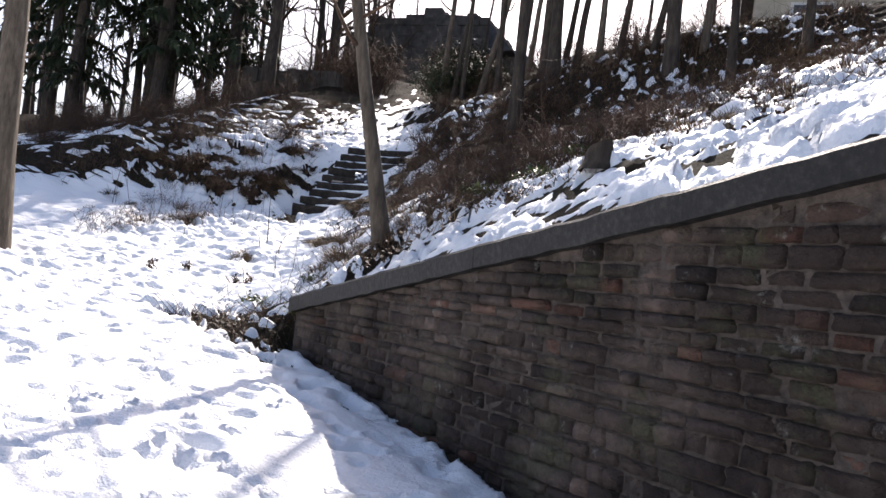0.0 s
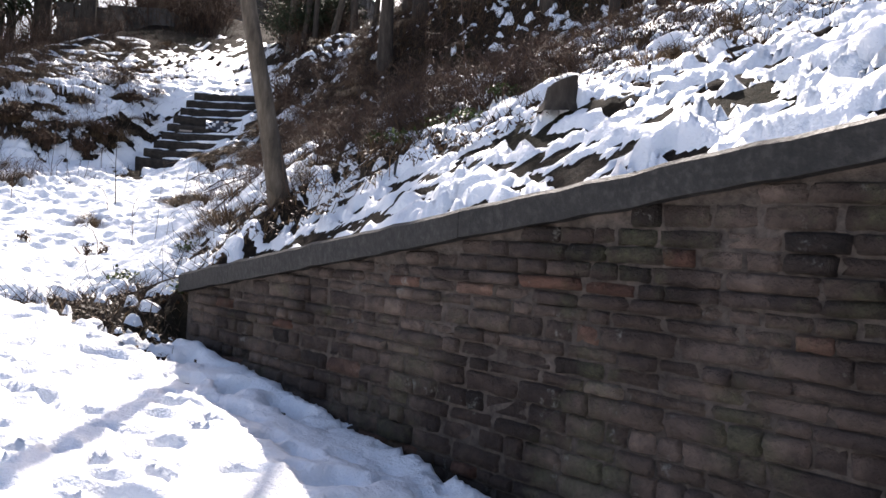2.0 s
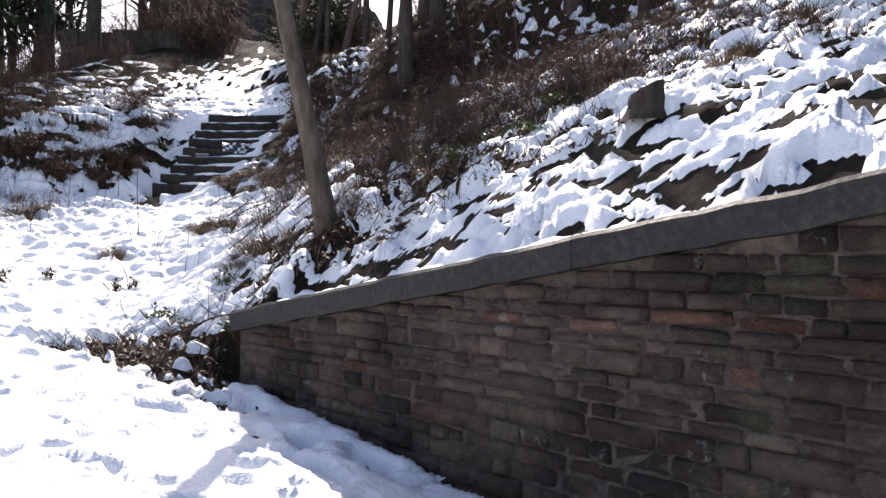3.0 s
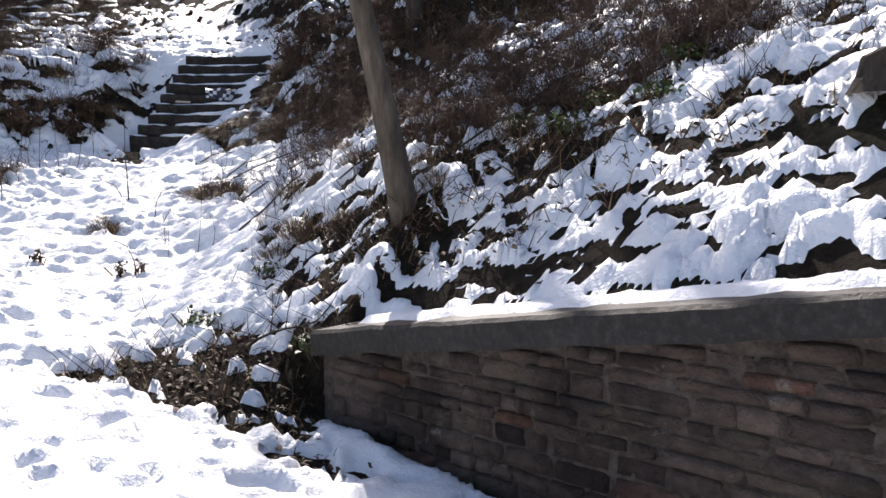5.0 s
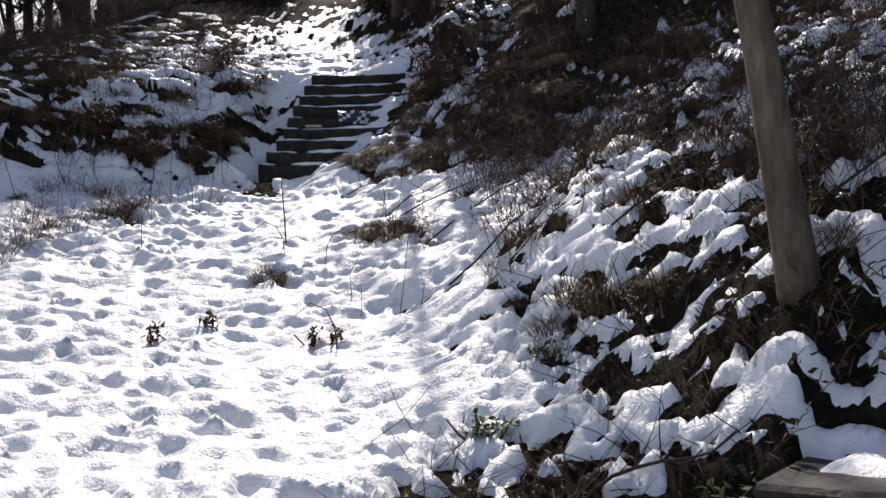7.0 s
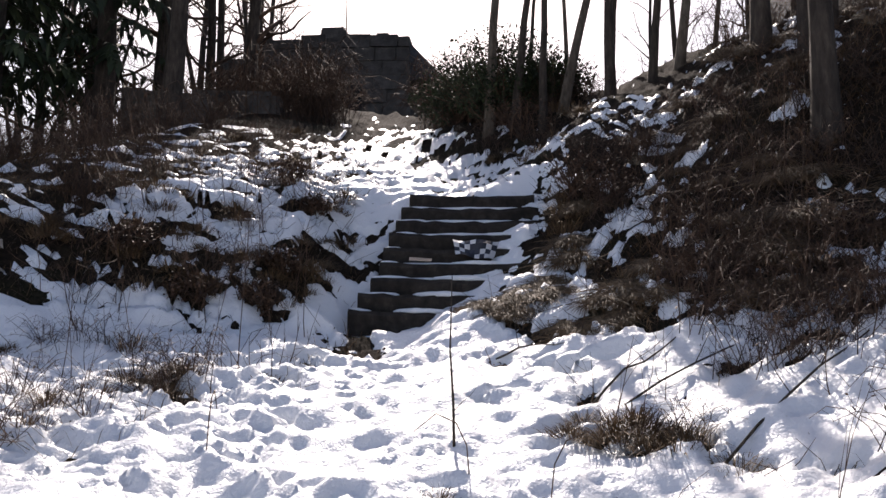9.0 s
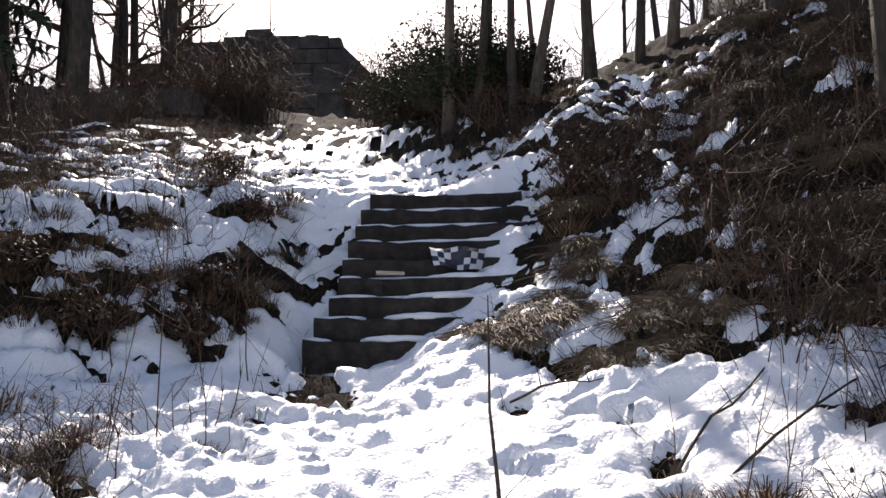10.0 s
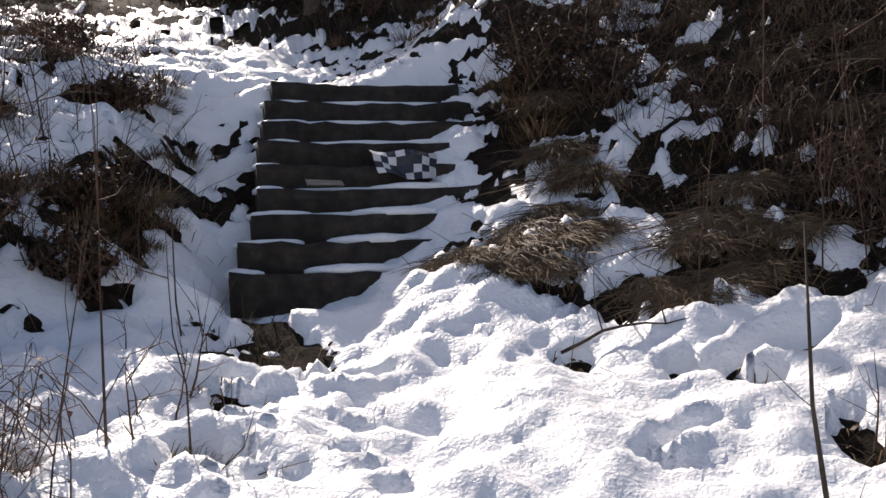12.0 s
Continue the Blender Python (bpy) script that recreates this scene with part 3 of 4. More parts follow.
STONES = [bevel_block(1, 1, 1, 0.08, 0.05, wall_rng).mesh("stone", STONE, True) for _ in range(12)]


def lay_stones():
    z = -0.75
    while z < 2.3:
        h = wall_rng.choice([0.05, 0.06, 0.066, 0.078])
        s = max(0.0, (z + h - 0.966) / 0.158) + wall_rng.uniform(0, 0.12)
        s = max(s, 0.0)
        while s < WALL_LENGTH:
            w = wall_rng.choice([0.10, 0.16, 0.20, 0.27]) * wall_rng.uniform(0.85, 1.2)
            low = float(path_z(*wall_xy(s, 0))) - 0.15
            if z + h > low:
                ob = new("stone", STONES[wall_rng.randint(len(STONES))])
                ob.parent = wall
                proud = wall_rng.uniform(-0.018, 0.012)
                room = cap_z(s) - 0.105 - z
                ob.matrix_basis = Matrix.Translation((s, proud, z)) @ Matrix.Rotation(radians(wall_rng.normal(0, 0.7)), 4, "Y") @ Matrix.Diagonal((w - 0.005, 0.075, min(h - 0.003, room), 1))
            s += w
        z += h


lay_stones()
s = -0.04
while s < WALL_LENGTH:
    w = min(wall_rng.uniform(1.8, 2.6), WALL_LENGTH - s + 0.05)
    c = Soup()
    n = 24
    for k in range(n + 1):
        a = s + 0.0015 + (w - 0.003) * k / n
        t = cap_z(a) + wall_rng.normal(0, 0.003)
        back = 0.33 + wall_rng.normal(0, 0.01)
        c.v += [(a, -0.045, t - 0.118), (a, -0.050, t - 0.018), (a, -0.032, t - 0.002), (a, back - 0.05, t + 0.01 + wall_rng.normal(0, 0.003)), (a, back, t - 0.02), (a, back, t - 0.118)]
    for k in range(n):
        for a in range(6):
            b = (a + 1) % 6
            c.f.append((k * 6 + a, k * 6 + 6 + a, k * 6 + 6 + b, k * 6 + b))
    c.f += [tuple(range(6)), tuple(n * 6 + a for a in range(5, -1, -1))]
    part("coping_stone", c, COPING, wall, "grey wet concrete coping", False)
    s += w

# ---------------------------------------------------------------- stairs
STAIR_X0, STAIR_X1, STAIR_Y, STAIR_Z, RISE, TREAD = -6.78, -5.22, 12.72, 2.25, 0.151, 0.158
stair_rng = np.random.RandomState(11)
stairs = thing("stone_stairs", (0, 0, 0), "worn dark stone stairs with snow on the treads, set in a bank", "stairs", kind="structure")
for k in range(9):
    x0, x1 = STAIR_X0 + stair_rng.uniform(-0.05, 0.05) + 0.035 * k, STAIR_X1 + stair_rng.uniform(-0.05, 0.08)
    st = Soup()
    n = 14
    top, front = STAIR_Z + RISE * (k + 1), STAIR_Y + TREAD * k
    for i in range(n + 1):
        x = x0 + (x1 - x0) * i / n
        sag = -0.018 * math.sin(math.pi * i / n) + stair_rng.normal(0, 0.006)
        j = stair_rng.normal(0, 0.008)
        st.v += [(x, front + 0.012 + j, top - RISE - 0.06), (x, front + j, top - 0.035 + sag), (x, front + 0.025 + j, top + sag), (x, front + TREAD + 0.12, top + sag), (x, front + TREAD + 0.12, top - RISE - 0.06)]
    for i in range(n):
        for a in range(5):
            b = (a + 1) % 5
            st.f.append((i * 5 + a, i * 5 + b, i * 5 + 5 + b, i * 5 + 5 + a))
    st.f += [tuple(range(4, -1, -1)), tuple(n * 5 + a for a in range(5))]
    step = part("step", st, STEP, stairs, smooth=False)
    # snow left on the tread, thickest on the upper and outer parts
    lip, runs = Soup(), []
    if k in (5, 6, 7, 3, 2):
        runs.append((x0 + 0.1, x1 - 0.05, 0.85 if k > 4 else 0.5))
    if k < 6:
        runs.append((-6.45 + 0.14 * k, -5.95 + 0.15 * k, 1.3))
    runs.append((x0 - 0.02, x0 + stair_rng.uniform(0.15, 0.45), 1.1))
    for a0, a1, amount in runs:
        m = max(6, int((a1 - a0) / 0.03))
        first = len(lip.v)
        for i in range(m + 1):
            x = a0 + (a1 - a0) * i / m
            ends = math.sin(math.pi * i / m) ** 0.35 if 0 < i < m else 0.0
            h = max(0.003, (0.022 + 0.02 * float(fbm(np.array([x * 6.0]), np.array([k * 3.1]), 2, 3)[0])) * amount * ends)
            dep = TREAD * min(1.0, 0.55 * amount + 0.3 * float(fbm(np.array([x * 4.0]), np.array([k * 7.7]), 1, 2)[0])) * (0.35 + 0.65 * ends)
            y1 = front + TREAD + 0.02
            y0 = y1 - 0.02 - dep * (1.22 if amount > 2 else 1.0)
            lip.v += [(x, y0 - 0.01, top - (0.16 * ends if amount > 2 else 0.0) - 0.02), (x, y0 + 0.012, top + h * 0.7), (x, (y0 + y1) / 2, top + h), (x, y1, top + h), (x, y1, top - 0.02)]
        for i in range(m):
            for a in range(5):
                b = (a + 1) % 5
                lip.f.append((first + i * 5 + a, first + i * 5 + b, first + i * 5 + 5 + b, first + i * 5 + 5 + a))
    part("snow", lip, SNOW, step, "thin old snow on the tread")

# a chequered scrap lying against the steps, and a wet board
scrap = thing("chequered_sheet", pose(-5.80, 13.33, 2.99, 62, 4, 3), "crumpled dark and white chequered plastic sheet lying on stone steps", "litter")


def sheet_point(a, b):
    return ((a - 4) * 0.042 * (1 + 0.06 * b), (b - 2) * 0.042 * (1 + 0.04 * a), 0.02 * math.sin(a * 1.1 + b * 0.7) + 0.012 * math.cos(b * 2.1))


for i in range(8):
    for j in range(4):
        q = Soup()
        q.v = [sheet_point(i, j), sheet_point(i + 1, j), sheet_point(i + 1, j + 1), sheet_point(i, j + 1)]
        q.v += [(x, y, z - 0.003) for x, y, z in q.v]
        q.f = [(0, 1, 2, 3), (7, 6, 5, 4)] + [(a, 4 + a, 4 + (a + 1) % 4, (a + 1) % 4) for a in range(4)]
        part("square", q, (WHITE_TILE, BLUE_TILE)[(i + j + (i * 7 + j * 3) % 5 // 4) % 2], scrap, "", False)
slab = Soup()
slab.box((-0.1, -0.035, 0), (0.1, 0.035, 0.014), jag=0.008, rng=stair_rng)
tagged(new("board", slab.mesh("board", BOARD, False)), "short wet grey board lying on a stone step", "board").matrix_basis = pose(-6.28, 13.24, 2.872, 32, 3, 4)

# ---------------------------------------------------------------- trees


def limb(soup, p, way, length, r, rng, depth, sides=4, wander=0.22, lift=0.25):
    """A branch that bends upwards and bears smaller ones."""
    n = 5 if depth > 0 else 3
    pts, rad = [Vector(p)], [r]
    way = Vector(way).normalized()
    for k in range(n):
        way = (way + Vector(rng.normal(0, wander, 3)) + Vector((0, 0, lift * 0.3))).normalized()
        pts.append(pts[-1] + way * length / n)
        rad.append(r * (1 - 0.78 * (k + 1) / n))
    soup.tube(pts, rad, sides, False)
    if depth > 0:
        for _ in range(rng.randint(3, 6)):
            f = rng.uniform(0.25, 1.0)
            i = min(int(f * n), n - 1)
            at = pts[i].lerp(pts[i + 1], f * n - i)
            out = (pts[i + 1] - pts[i]).normalized() + Vector(rng.normal(0, 0.75, 3))
            limb(soup, at, out, length * rng.uniform(0.35, 0.6), max(0.0025, rad[i] * 0.5), rng, depth - 1, 3, wander, lift)


def bare_tree(name, at, height, r, lean, rng, bark, label, from_part=0.45, limbs=12, depth=2, fork=False, group=""):
    tree = thing(name, at, label, "tree", group)
    tr, br = Soup(), Soup()
    pts, rad, n = [], [], 14
    x = y = 0.0
    for k in range(n + 1):
        f = k / n
        pts.append(Vector((x, y, -0.25 + (height + 0.25) * f)))
        rad.append(r * (1 + 0.55 * math.exp(-f * n * 0.9)) * (1 - 0.82 * f) + 0.004)
        x += (lean[0] + rng.normal(0, 0.02)) * height / n
        y += (lean[1] + rng.normal(0, 0.02)) * height / n
    tr.tube(pts, rad, 9, False)
    if fork:
        limb(tr, pts[4], (rng.uniform(-0.4, 0.4), 0.1, 1), height * 0.6, rad[4] * 0.7, rng, 0, 7, 0.06, 0.5)
    for k in range(limbs):
        f = from_part + (1 - from_part) * (k + rng.uniform(0, 1)) / limbs
        i = min(int(f * n), n - 1)
        a = rng.uniform(0, 2 * math.pi)
        limb(br, pts[i].lerp(pts[i + 1], f * n - i), (math.cos(a), math.sin(a), rng.uniform(0.2, 0.9)), height * rng.uniform(0.10, 0.22) * (1.25 - 0.5 * f), rad[i] * 0.42, rng, depth)
    part("trunk", tr, bark, tree)
    part("crown", br, TWIG, tree)
    return tree


def on_ground(x, y, sink=0.0):
    return (x, y, ground_at(x, y) - sink)


tree_rng = np.random.RandomState(21)
bare_tree("young_tree", on_ground(-2.56, 6.48, 0.10), 5.2, 0.068, (-0.22, -0.07), tree_rng, BARK, "young leaning bare tree with smooth grey-brown bark on a snowy bank", 0.30, 10, 2)
bare_tree("tree", on_ground(-7.0, 6.75, 0.1), 9.0, 0.15, (0.0, 0.0), tree_rng, BARK, "thick bare tree with mossy bark beside a snowy path", 0.5, 7, 1)
bare_tree("tree", on_ground(-3.05, 12.4, 0.05), 8.0, 0.09, (-0.02, 0.0), tree_rng, BARK_DARK, "slim dark bare tree growing on a brushy bank", 0.5, 8, 1)
bare_tree("tree", on_ground(-2.75, 13.5, 0.05), 8.0, 0.10, (-0.02, 0.0), tree_rng, BARK_DARK, "slim dark forked bare tree growing on a brushy bank", 0.5, 8, 1, True)
bare_tree("tree", on_ground(-0.81, 12.2, 0.05), 8.0, 0.095, (-0.02, 0.0), tree_rng, BARK_DARK, "straight dark bare tree above a snowy slope", 0.5, 7, 1)
bare_tree("tree", on_ground(0.0, 11.4, 0.05), 7.5, 0.055, (-0.02, 0.0), tree_rng, BARK_DARK, "thin dark bare tree above a snowy slope", 0.5, 6, 1)
bare_tree("tree", on_ground(-3.05, 14.1, 0.05), 8.5, 0.085, (0.0, 0.0), tree_rng, BARK_DARK, "thick dark bare tree on the crest of the bank", 0.35, 9, 2)

CREST = [(-5.85, 17.0, 0.07, 0.03), (-5.55, 16.7, 0.05, 0.10), (-5.15, 16.2, 0.045, 0.02), (-4.95, 16.5, 0.06, 0.22), (-4.35, 15.9, 0.06, 0.0), (-3.9, 15.6, 0.045, 0.08), (-3.65, 15.3, 0.05, 0.1),
         (-2.9, 14.9, 0.05, 0.12), (-2.5, 13.9, 0.055, 0.1), (-2.05, 13.6, 0.05, 0.0), (-1.75, 13.4, 0.05, 0.1), (-1.2, 13.0, 0.05, 0.16), (-0.4, 12.4, 0.05, 0.05), (0.9, 11.4, 0.06, 0.0),
         (-5.35, 18.0, 0.03, 0.06), (-4.75, 17.4, 0.028, -0.04), (-4.2, 17.2, 0.03, 0.05), (-3.4, 16.6, 0.03, -0.05), (-3.1, 16.0, 0.025, 0.1), (-2.3, 15.4, 0.03, -0.03), (-1.5, 15.0, 0.03, 0.05), (-0.9, 14.4, 0.028, 0.02)]
for n, (x, y, r, tilt) in enumerate(CREST):
    bare_tree("tree", on_ground(x, y, 0.05), tree_rng.uniform(6.0, 8.5), r, (tilt, tree_rng.uniform(-0.03, 0.05)), tree_rng, BARK_DARK if n % 3 else BARK, "thin bare tree on the crest of a snowy bank", 0.30, 8, 2 if x < -3.5 else 1, n % 5 == 1, "trees along the crest")

wood = []
for n in range(5):
    t = bare_tree("tree", (0, 0, -500), tree_rng.uniform(9, 13), tree_rng.uniform(0.09, 0.16), (tree_rng.uniform(-0.05, 0.05), 0), tree_rng, BARK_DARK, "bare winter tree in the wood behind the ruin", 0.18, 26, 2, n % 2 == 0, "trees of the wood")
    wood.append(t)
spots = []
for n in range(900):
    x, y = tree_rng.uniform(-34, 12), tree_rng.uniform(20, 44)
    if x > -12.6 and (x < -1.5 or y < 29):
        continue
    if x < -13 and y < 24 and tree_rng.rand() < 0.4:
        continue
    if all((x - a) ** 2 + (y - b) ** 2 > 1.9 for a, b in spots):
        spots.append((x, y))
for n, (x, y) in enumerate([(-10.8, 21.6), (-11.5, 19.6), (-12.4, 21.2), (-12.5, 24.2), (-11.0, 18.6)] + spots[:52]):
    m = pose(x, y, ground_at(x, y) - 0.1, 0, 0, tree_rng.uniform(0, 360)) @ Matrix.Diagonal((1, 1, tree_rng.uniform(0.8, 1.2), 1))
    if n < 5:
        wood[n].matrix_basis = m
    else:
        copy_thing(wood[n % 5], m)


def conifer(height, rng):
    tree = thing("conifer", (0, 0, -500), "tall dark evergreen conifer with drooping boughs", "tree", "conifers")
    tr, cr = Soup(), Soup()
    pts = [Vector((rng.normal(0, 0.03), rng.normal(0, 0.03), -0.3 + (height + 0.3) * k / 12)) for k in range(13)]
    tr.tube(pts, [0.20 * (1 - 0.9 * k / 12) + 0.01 for k in range(13)], 8, False)
    for k in range(120):
        f = rng.uniform(0.10, 1.0) ** 0.9
        z, reach = height * f, (1.9 * (1 - f) ** 0.7 + 0.25) * rng.uniform(0.6, 1.1)
        a = rng.uniform(0, 2 * math.pi)
        out = Vector((math.cos(a), math.sin(a), 0))
        bough = [Vector((0, 0, z)) + out * reach * q + Vector((0, 0, 0.18 * reach * q - 0.55 * reach * q * q)) for q in (0, 0.35, 0.7, 1.0)]
        tr.tube(bough, [0.022, 0.016, 0.010, 0.004], 3, False)
        for _ in range(34):
            q = rng.uniform(0.15, 1.0)
            b = Vector((0, 0, z)) + out * reach * q + Vector((0, 0, 0.18 * reach * q - 0.55 * reach * q * q))
            side = Vector((-out.y, out.x, 0)) * rng.uniform(-1, 1) * 0.35 * (1.2 - q) + out * rng.uniform(0, 0.25)
            tip = b + side + Vector((0, 0, -rng.uniform(0.05, 0.42)))
            cr.blade(b, tip, rng.uniform(0.025, 0.06), (0, 0, rng.uniform(0, 0.04)))
    part("trunk", tr, BARK_DARK, tree)
    part("crown", cr, NEEDLE, tree)
    return tree


firs = [conifer(h, tree_rng) for h in (13.0, 11.0, 14.5)]
fir_spots = [(-17.6, 18.5), (-16.0, 17.6), (-14.9, 19.2), (-13.6, 17.8), (-12.6, 19.4), (-14.2, 22.0), (-16.8, 22.5), (-20.0, 18.0)]
for n, (x, y) in enumerate(fir_spots):
    m = pose(x, y, ground_at(x, y) - 0.1, 0, 0, n * 71) @ Matrix.Diagonal((1, 1, 0.85 + 0.3 * tree_rng.rand(), 1))
    if n < 3:
        firs[n].matrix_basis = m
    else:
        copy_thing(firs[n % 3], m)

# ---------------------------------------------------------------- ruin, low wall and house


def masonry(w, d, h, rng, courses=0.32, jag=0.05, top=0.12):
    """A rough stone body with courses standing proud by small amounts and a broken top edge. x, y centred."""
    s = Soup()
    z = 0.0
    while z < h - 0.02:
        c = min(courses * rng.uniform(0.8, 1.2), h - z)
        for side in range(4):
            run = w if side % 2 == 0 else d
            x = -run / 2
            while x < run / 2 - 0.05:
                l = min(rng.uniform(0.35, 0.8), run / 2 - x)
                p = rng.uniform(0, jag)
                extra = rng.uniform(0, top) if z + c >= h - 0.02 else 0

                def place(v, side=side):
                    a = side * math.pi / 2
                    return Vector((v.x * math.cos(a) - v.y * math.sin(a), v.x * math.sin(a) + v.y * math.cos(a), v.z))
                off = (d if side % 2 == 0 else w) / 2
                s.box((x + 0.01, -off - p, z + 0.01), (x + l - 0.01, -off + 0.25, z + c - 0.005 + extra), place, 0.008, rng)
                x += l
        z += c
    s.box((-w / 2 + 0.02, -d / 2 + 0.02, 0), (w / 2 - 0.02, d / 2 - 0.02, h - 0.03))
    return s


ruin_rng = np.random.RandomState(5)
ruin = thing("ruined_house", Matrix.Translation((-11.36, 33.0, 7.74)) @ Matrix.Diagonal((1.32, 1.32, 1.32, 1)), "grey stone ruined house with two chimneys against the light", "building")
RZ = -1.1


def ruin_part(name, x, y, w, d, h, z0=RZ, mat=RUIN, label=""):
    ob = part(name, masonry(w, d, h, ruin_rng), mat, ruin, label, False)
    ob.matrix_basis = Matrix.Translation((x, y, z0))
    return ob


ruin_part("wall", 0.05, 0, 3.7, 4.0, 4.0)
ruin_part("side_wall", -2.0, -0.2, 1.3, 3.0, 3.6)
ruin_part("low_wing", 2.3, 0.2, 1.3, 3.0, 3.15)
ruin_part("chimney", -0.05, -1.0, 0.55, 0.6, 0.50, 2.85)
ruin_part("chimney", 0.95, -1.0, 0.60, 0.6, 0.36, 2.85)
gable = Soup()
gable.v = [(1.85, -1.9, 2.87), (2.65, -1.9, 2.02), (1.85, -1.9, 1.9), (1.85, 1.8, 2.87), (2.65, 1.8, 2.02), (1.85, 1.8, 1.9)]
gable.f = [(0, 2, 1), (3, 4, 5), (0, 1, 4, 3), (1, 2, 5, 4), (2, 0, 3, 5)]
part("roof", gable, SLATE, ruin, "dark slate roof slope", False)
# solid dark blocks on the face; the shade inside empty windows is their colour
for x in (-0.9, 0.6):
    w = Soup()
    w.box((x - 0.25, -2.16, 0.9), (x + 0.25, -1.9, 1.8))
    part("window_opening", w, DARKGLASS, ruin, "dark block for the shade in an empty window", False)

low = masonry(2.7, 0.7, 1.5, ruin_rng, 0.28, 0.06, 0.2)
lw = tagged(new("low_ruin_wall", low.mesh("low_ruin_wall", RUIN, False)), "broken low grey stone wall on a wooded rise", "wall")
lw.matrix_basis = pose(-11.1, 20.2, 4.95, 0, 0, 8)

house = thing("house", (3.9, 24.0, 4.9), "pale rendered house with a slate roof behind the crest", "building")
body = Soup()
body.box((-3.5, -3, 0), (3.5, 3, 4.6))
part("wall", body, RENDER, house, smooth=False)
roof = Soup()
roof.v = [(-3.8, -3.4, 4.5), (3.8, -3.4, 4.5), (3.8, 0, 7.0), (-3.8, 0, 7.0), (-3.8, 3.4, 4.5), (3.8, 3.4, 4.5), (-3.8, -3.4, 4.35), (3.8, -3.4, 4.35), (-3.8, 3.4, 4.35), (3.8, 3.4, 4.35)]
roof.f = [(0, 1, 2, 3), (3, 2, 5, 4), (0, 6, 7, 1), (4, 5, 9, 8), (6, 8, 9, 7), (0, 3, 4, 8, 6), (1, 7, 9, 5, 2)]
part("roof", roof, SLATE, house, "dark slate roof", False)
for x in (-2.2, 0.2, 2.4):
    f = Soup()
    f.box((x - 0.5, -3.06, 2.5), (x + 0.5, -2.95, 3.9))
    win = part("window", f, FRAME, house, "white framed window", False)
    g = Soup()
    for a, b in ((x - 0.43, x - 0.03), (x + 0.03, x + 0.43)):
        g = Soup()
        g.box((a, -3.075, 2.57), (b, -3.0, 3.83))
        part("pane", g, DARKGLASS, win, "", False)

# ---------------------------------------------------------------- undergrowth


def bramble(rng, canes=26, reach=0.55, tall=0.55):
    s = Soup()
    for _ in range(canes):
        a, p = rng.uniform(0, 2 * math.pi), Vector((rng.normal(0, 0.16), rng.normal(0, 0.16), -0.06))
        out, h, l = Vector((math.cos(a), math.sin(a), 0)), tall * rng.uniform(0.4, 1.1), reach * rng.uniform(0.4, 1.2)
        pts = [p + out * l * q + Vector((rng.normal(0, 0.02), rng.normal(0, 0.02), h * math.sin(math.pi * min(q * 0.75, 1)))) for q in (0, 0.25, 0.5, 0.75, 1.0)]
        s.tube(pts, [0.0045, 0.004, 0.0035, 0.003, 0.0018], 3, False)
        for _ in range(rng.randint(2, 6)):
            k = rng.randint(1, 4)
            b = pts[k].lerp(pts[k + 1], rng.rand())
            way = Vector(rng.normal(0, 1, 3)) + Vector((0, 0, 0.6))
            tip = b + way.normalized() * rng.uniform(0.06, 0.22)
            s.tube([b, b.lerp(tip, 0.5) + Vector(rng.normal(0, 0.01, 3)), tip], [0.0024, 0.002, 0.0012], 3, False)
            if rng.rand() < 0.3:
                s.blade(tip, tip + Vector(rng.normal(0, 0.03, 3)), rng.uniform(0.006, 0.014), (0, 0, 0.005))
    return s


def tussock(rng, blades=240, wide=0.22, tall=0.20):
    s = Soup()
    for _ in range(blades):
        a, q = rng.uniform(0, 2 * math.pi), rng.rand() ** 0.6
        p = Vector((math.cos(a) * wide * q, math.sin(a) * wide * q * 0.8, -0.03 + 0.10 * (1 - q)))
        out = Vector((math.cos(a) * rng.uniform(0.2, 1.1), math.sin(a) * rng.uniform(0.2, 1.1), 0)) * tall * 0.9 + Vector((0, 0, tall * rng.uniform(-0.15, 0.75)))
        s.blade(p, p + out, rng.uniform(0.002, 0.005), (0, 0, tall * 0.3 * rng.rand()))
    return s


def sapling(rng, tall):
    s = Soup()
    limb(s, (0, 0, -0.05), (rng.normal(0, 0.1), rng.normal(0, 0.1), 1), tall, 0.0055, rng, 1, 4, 0.10, 0.3)
    return s


def leafy(rng, leaves, wide, tall, size):
    st, lv = Soup(), Soup()
    for _ in range(max(5, leaves // 28)):
        p = Vector((rng.normal(0, wide * 0.2), rng.normal(0, wide * 0.2), -0.05))
        q = Vector((rng.normal(0, wide * 0.5), rng.normal(0, wide * 0.5), tall * rng.uniform(0.5, 1.0)))
        st.tube([p, p.lerp(q, 0.5) + Vector(rng.normal(0, 0.04, 3)), q], [0.008, 0.006, 0.003], 4, False)
    for _ in range(leaves):
        d = Vector(rng.normal(0, 1, 3)).normalized() * rng.uniform(0.45, 1.0)
        c = Vector((d.x * wide, d.y * wide, tall * (0.5 + 0.5 * d.z) + 0.02)) * rng.uniform(0.85, 1.12)
        way = Vector(rng.normal(0, 1, 3)).normalized() * size * rng.uniform(0.6, 1.3)
        lv.blade(c, c + way, size * 0.32, (0, 0, size * 0.1))
    return st, lv


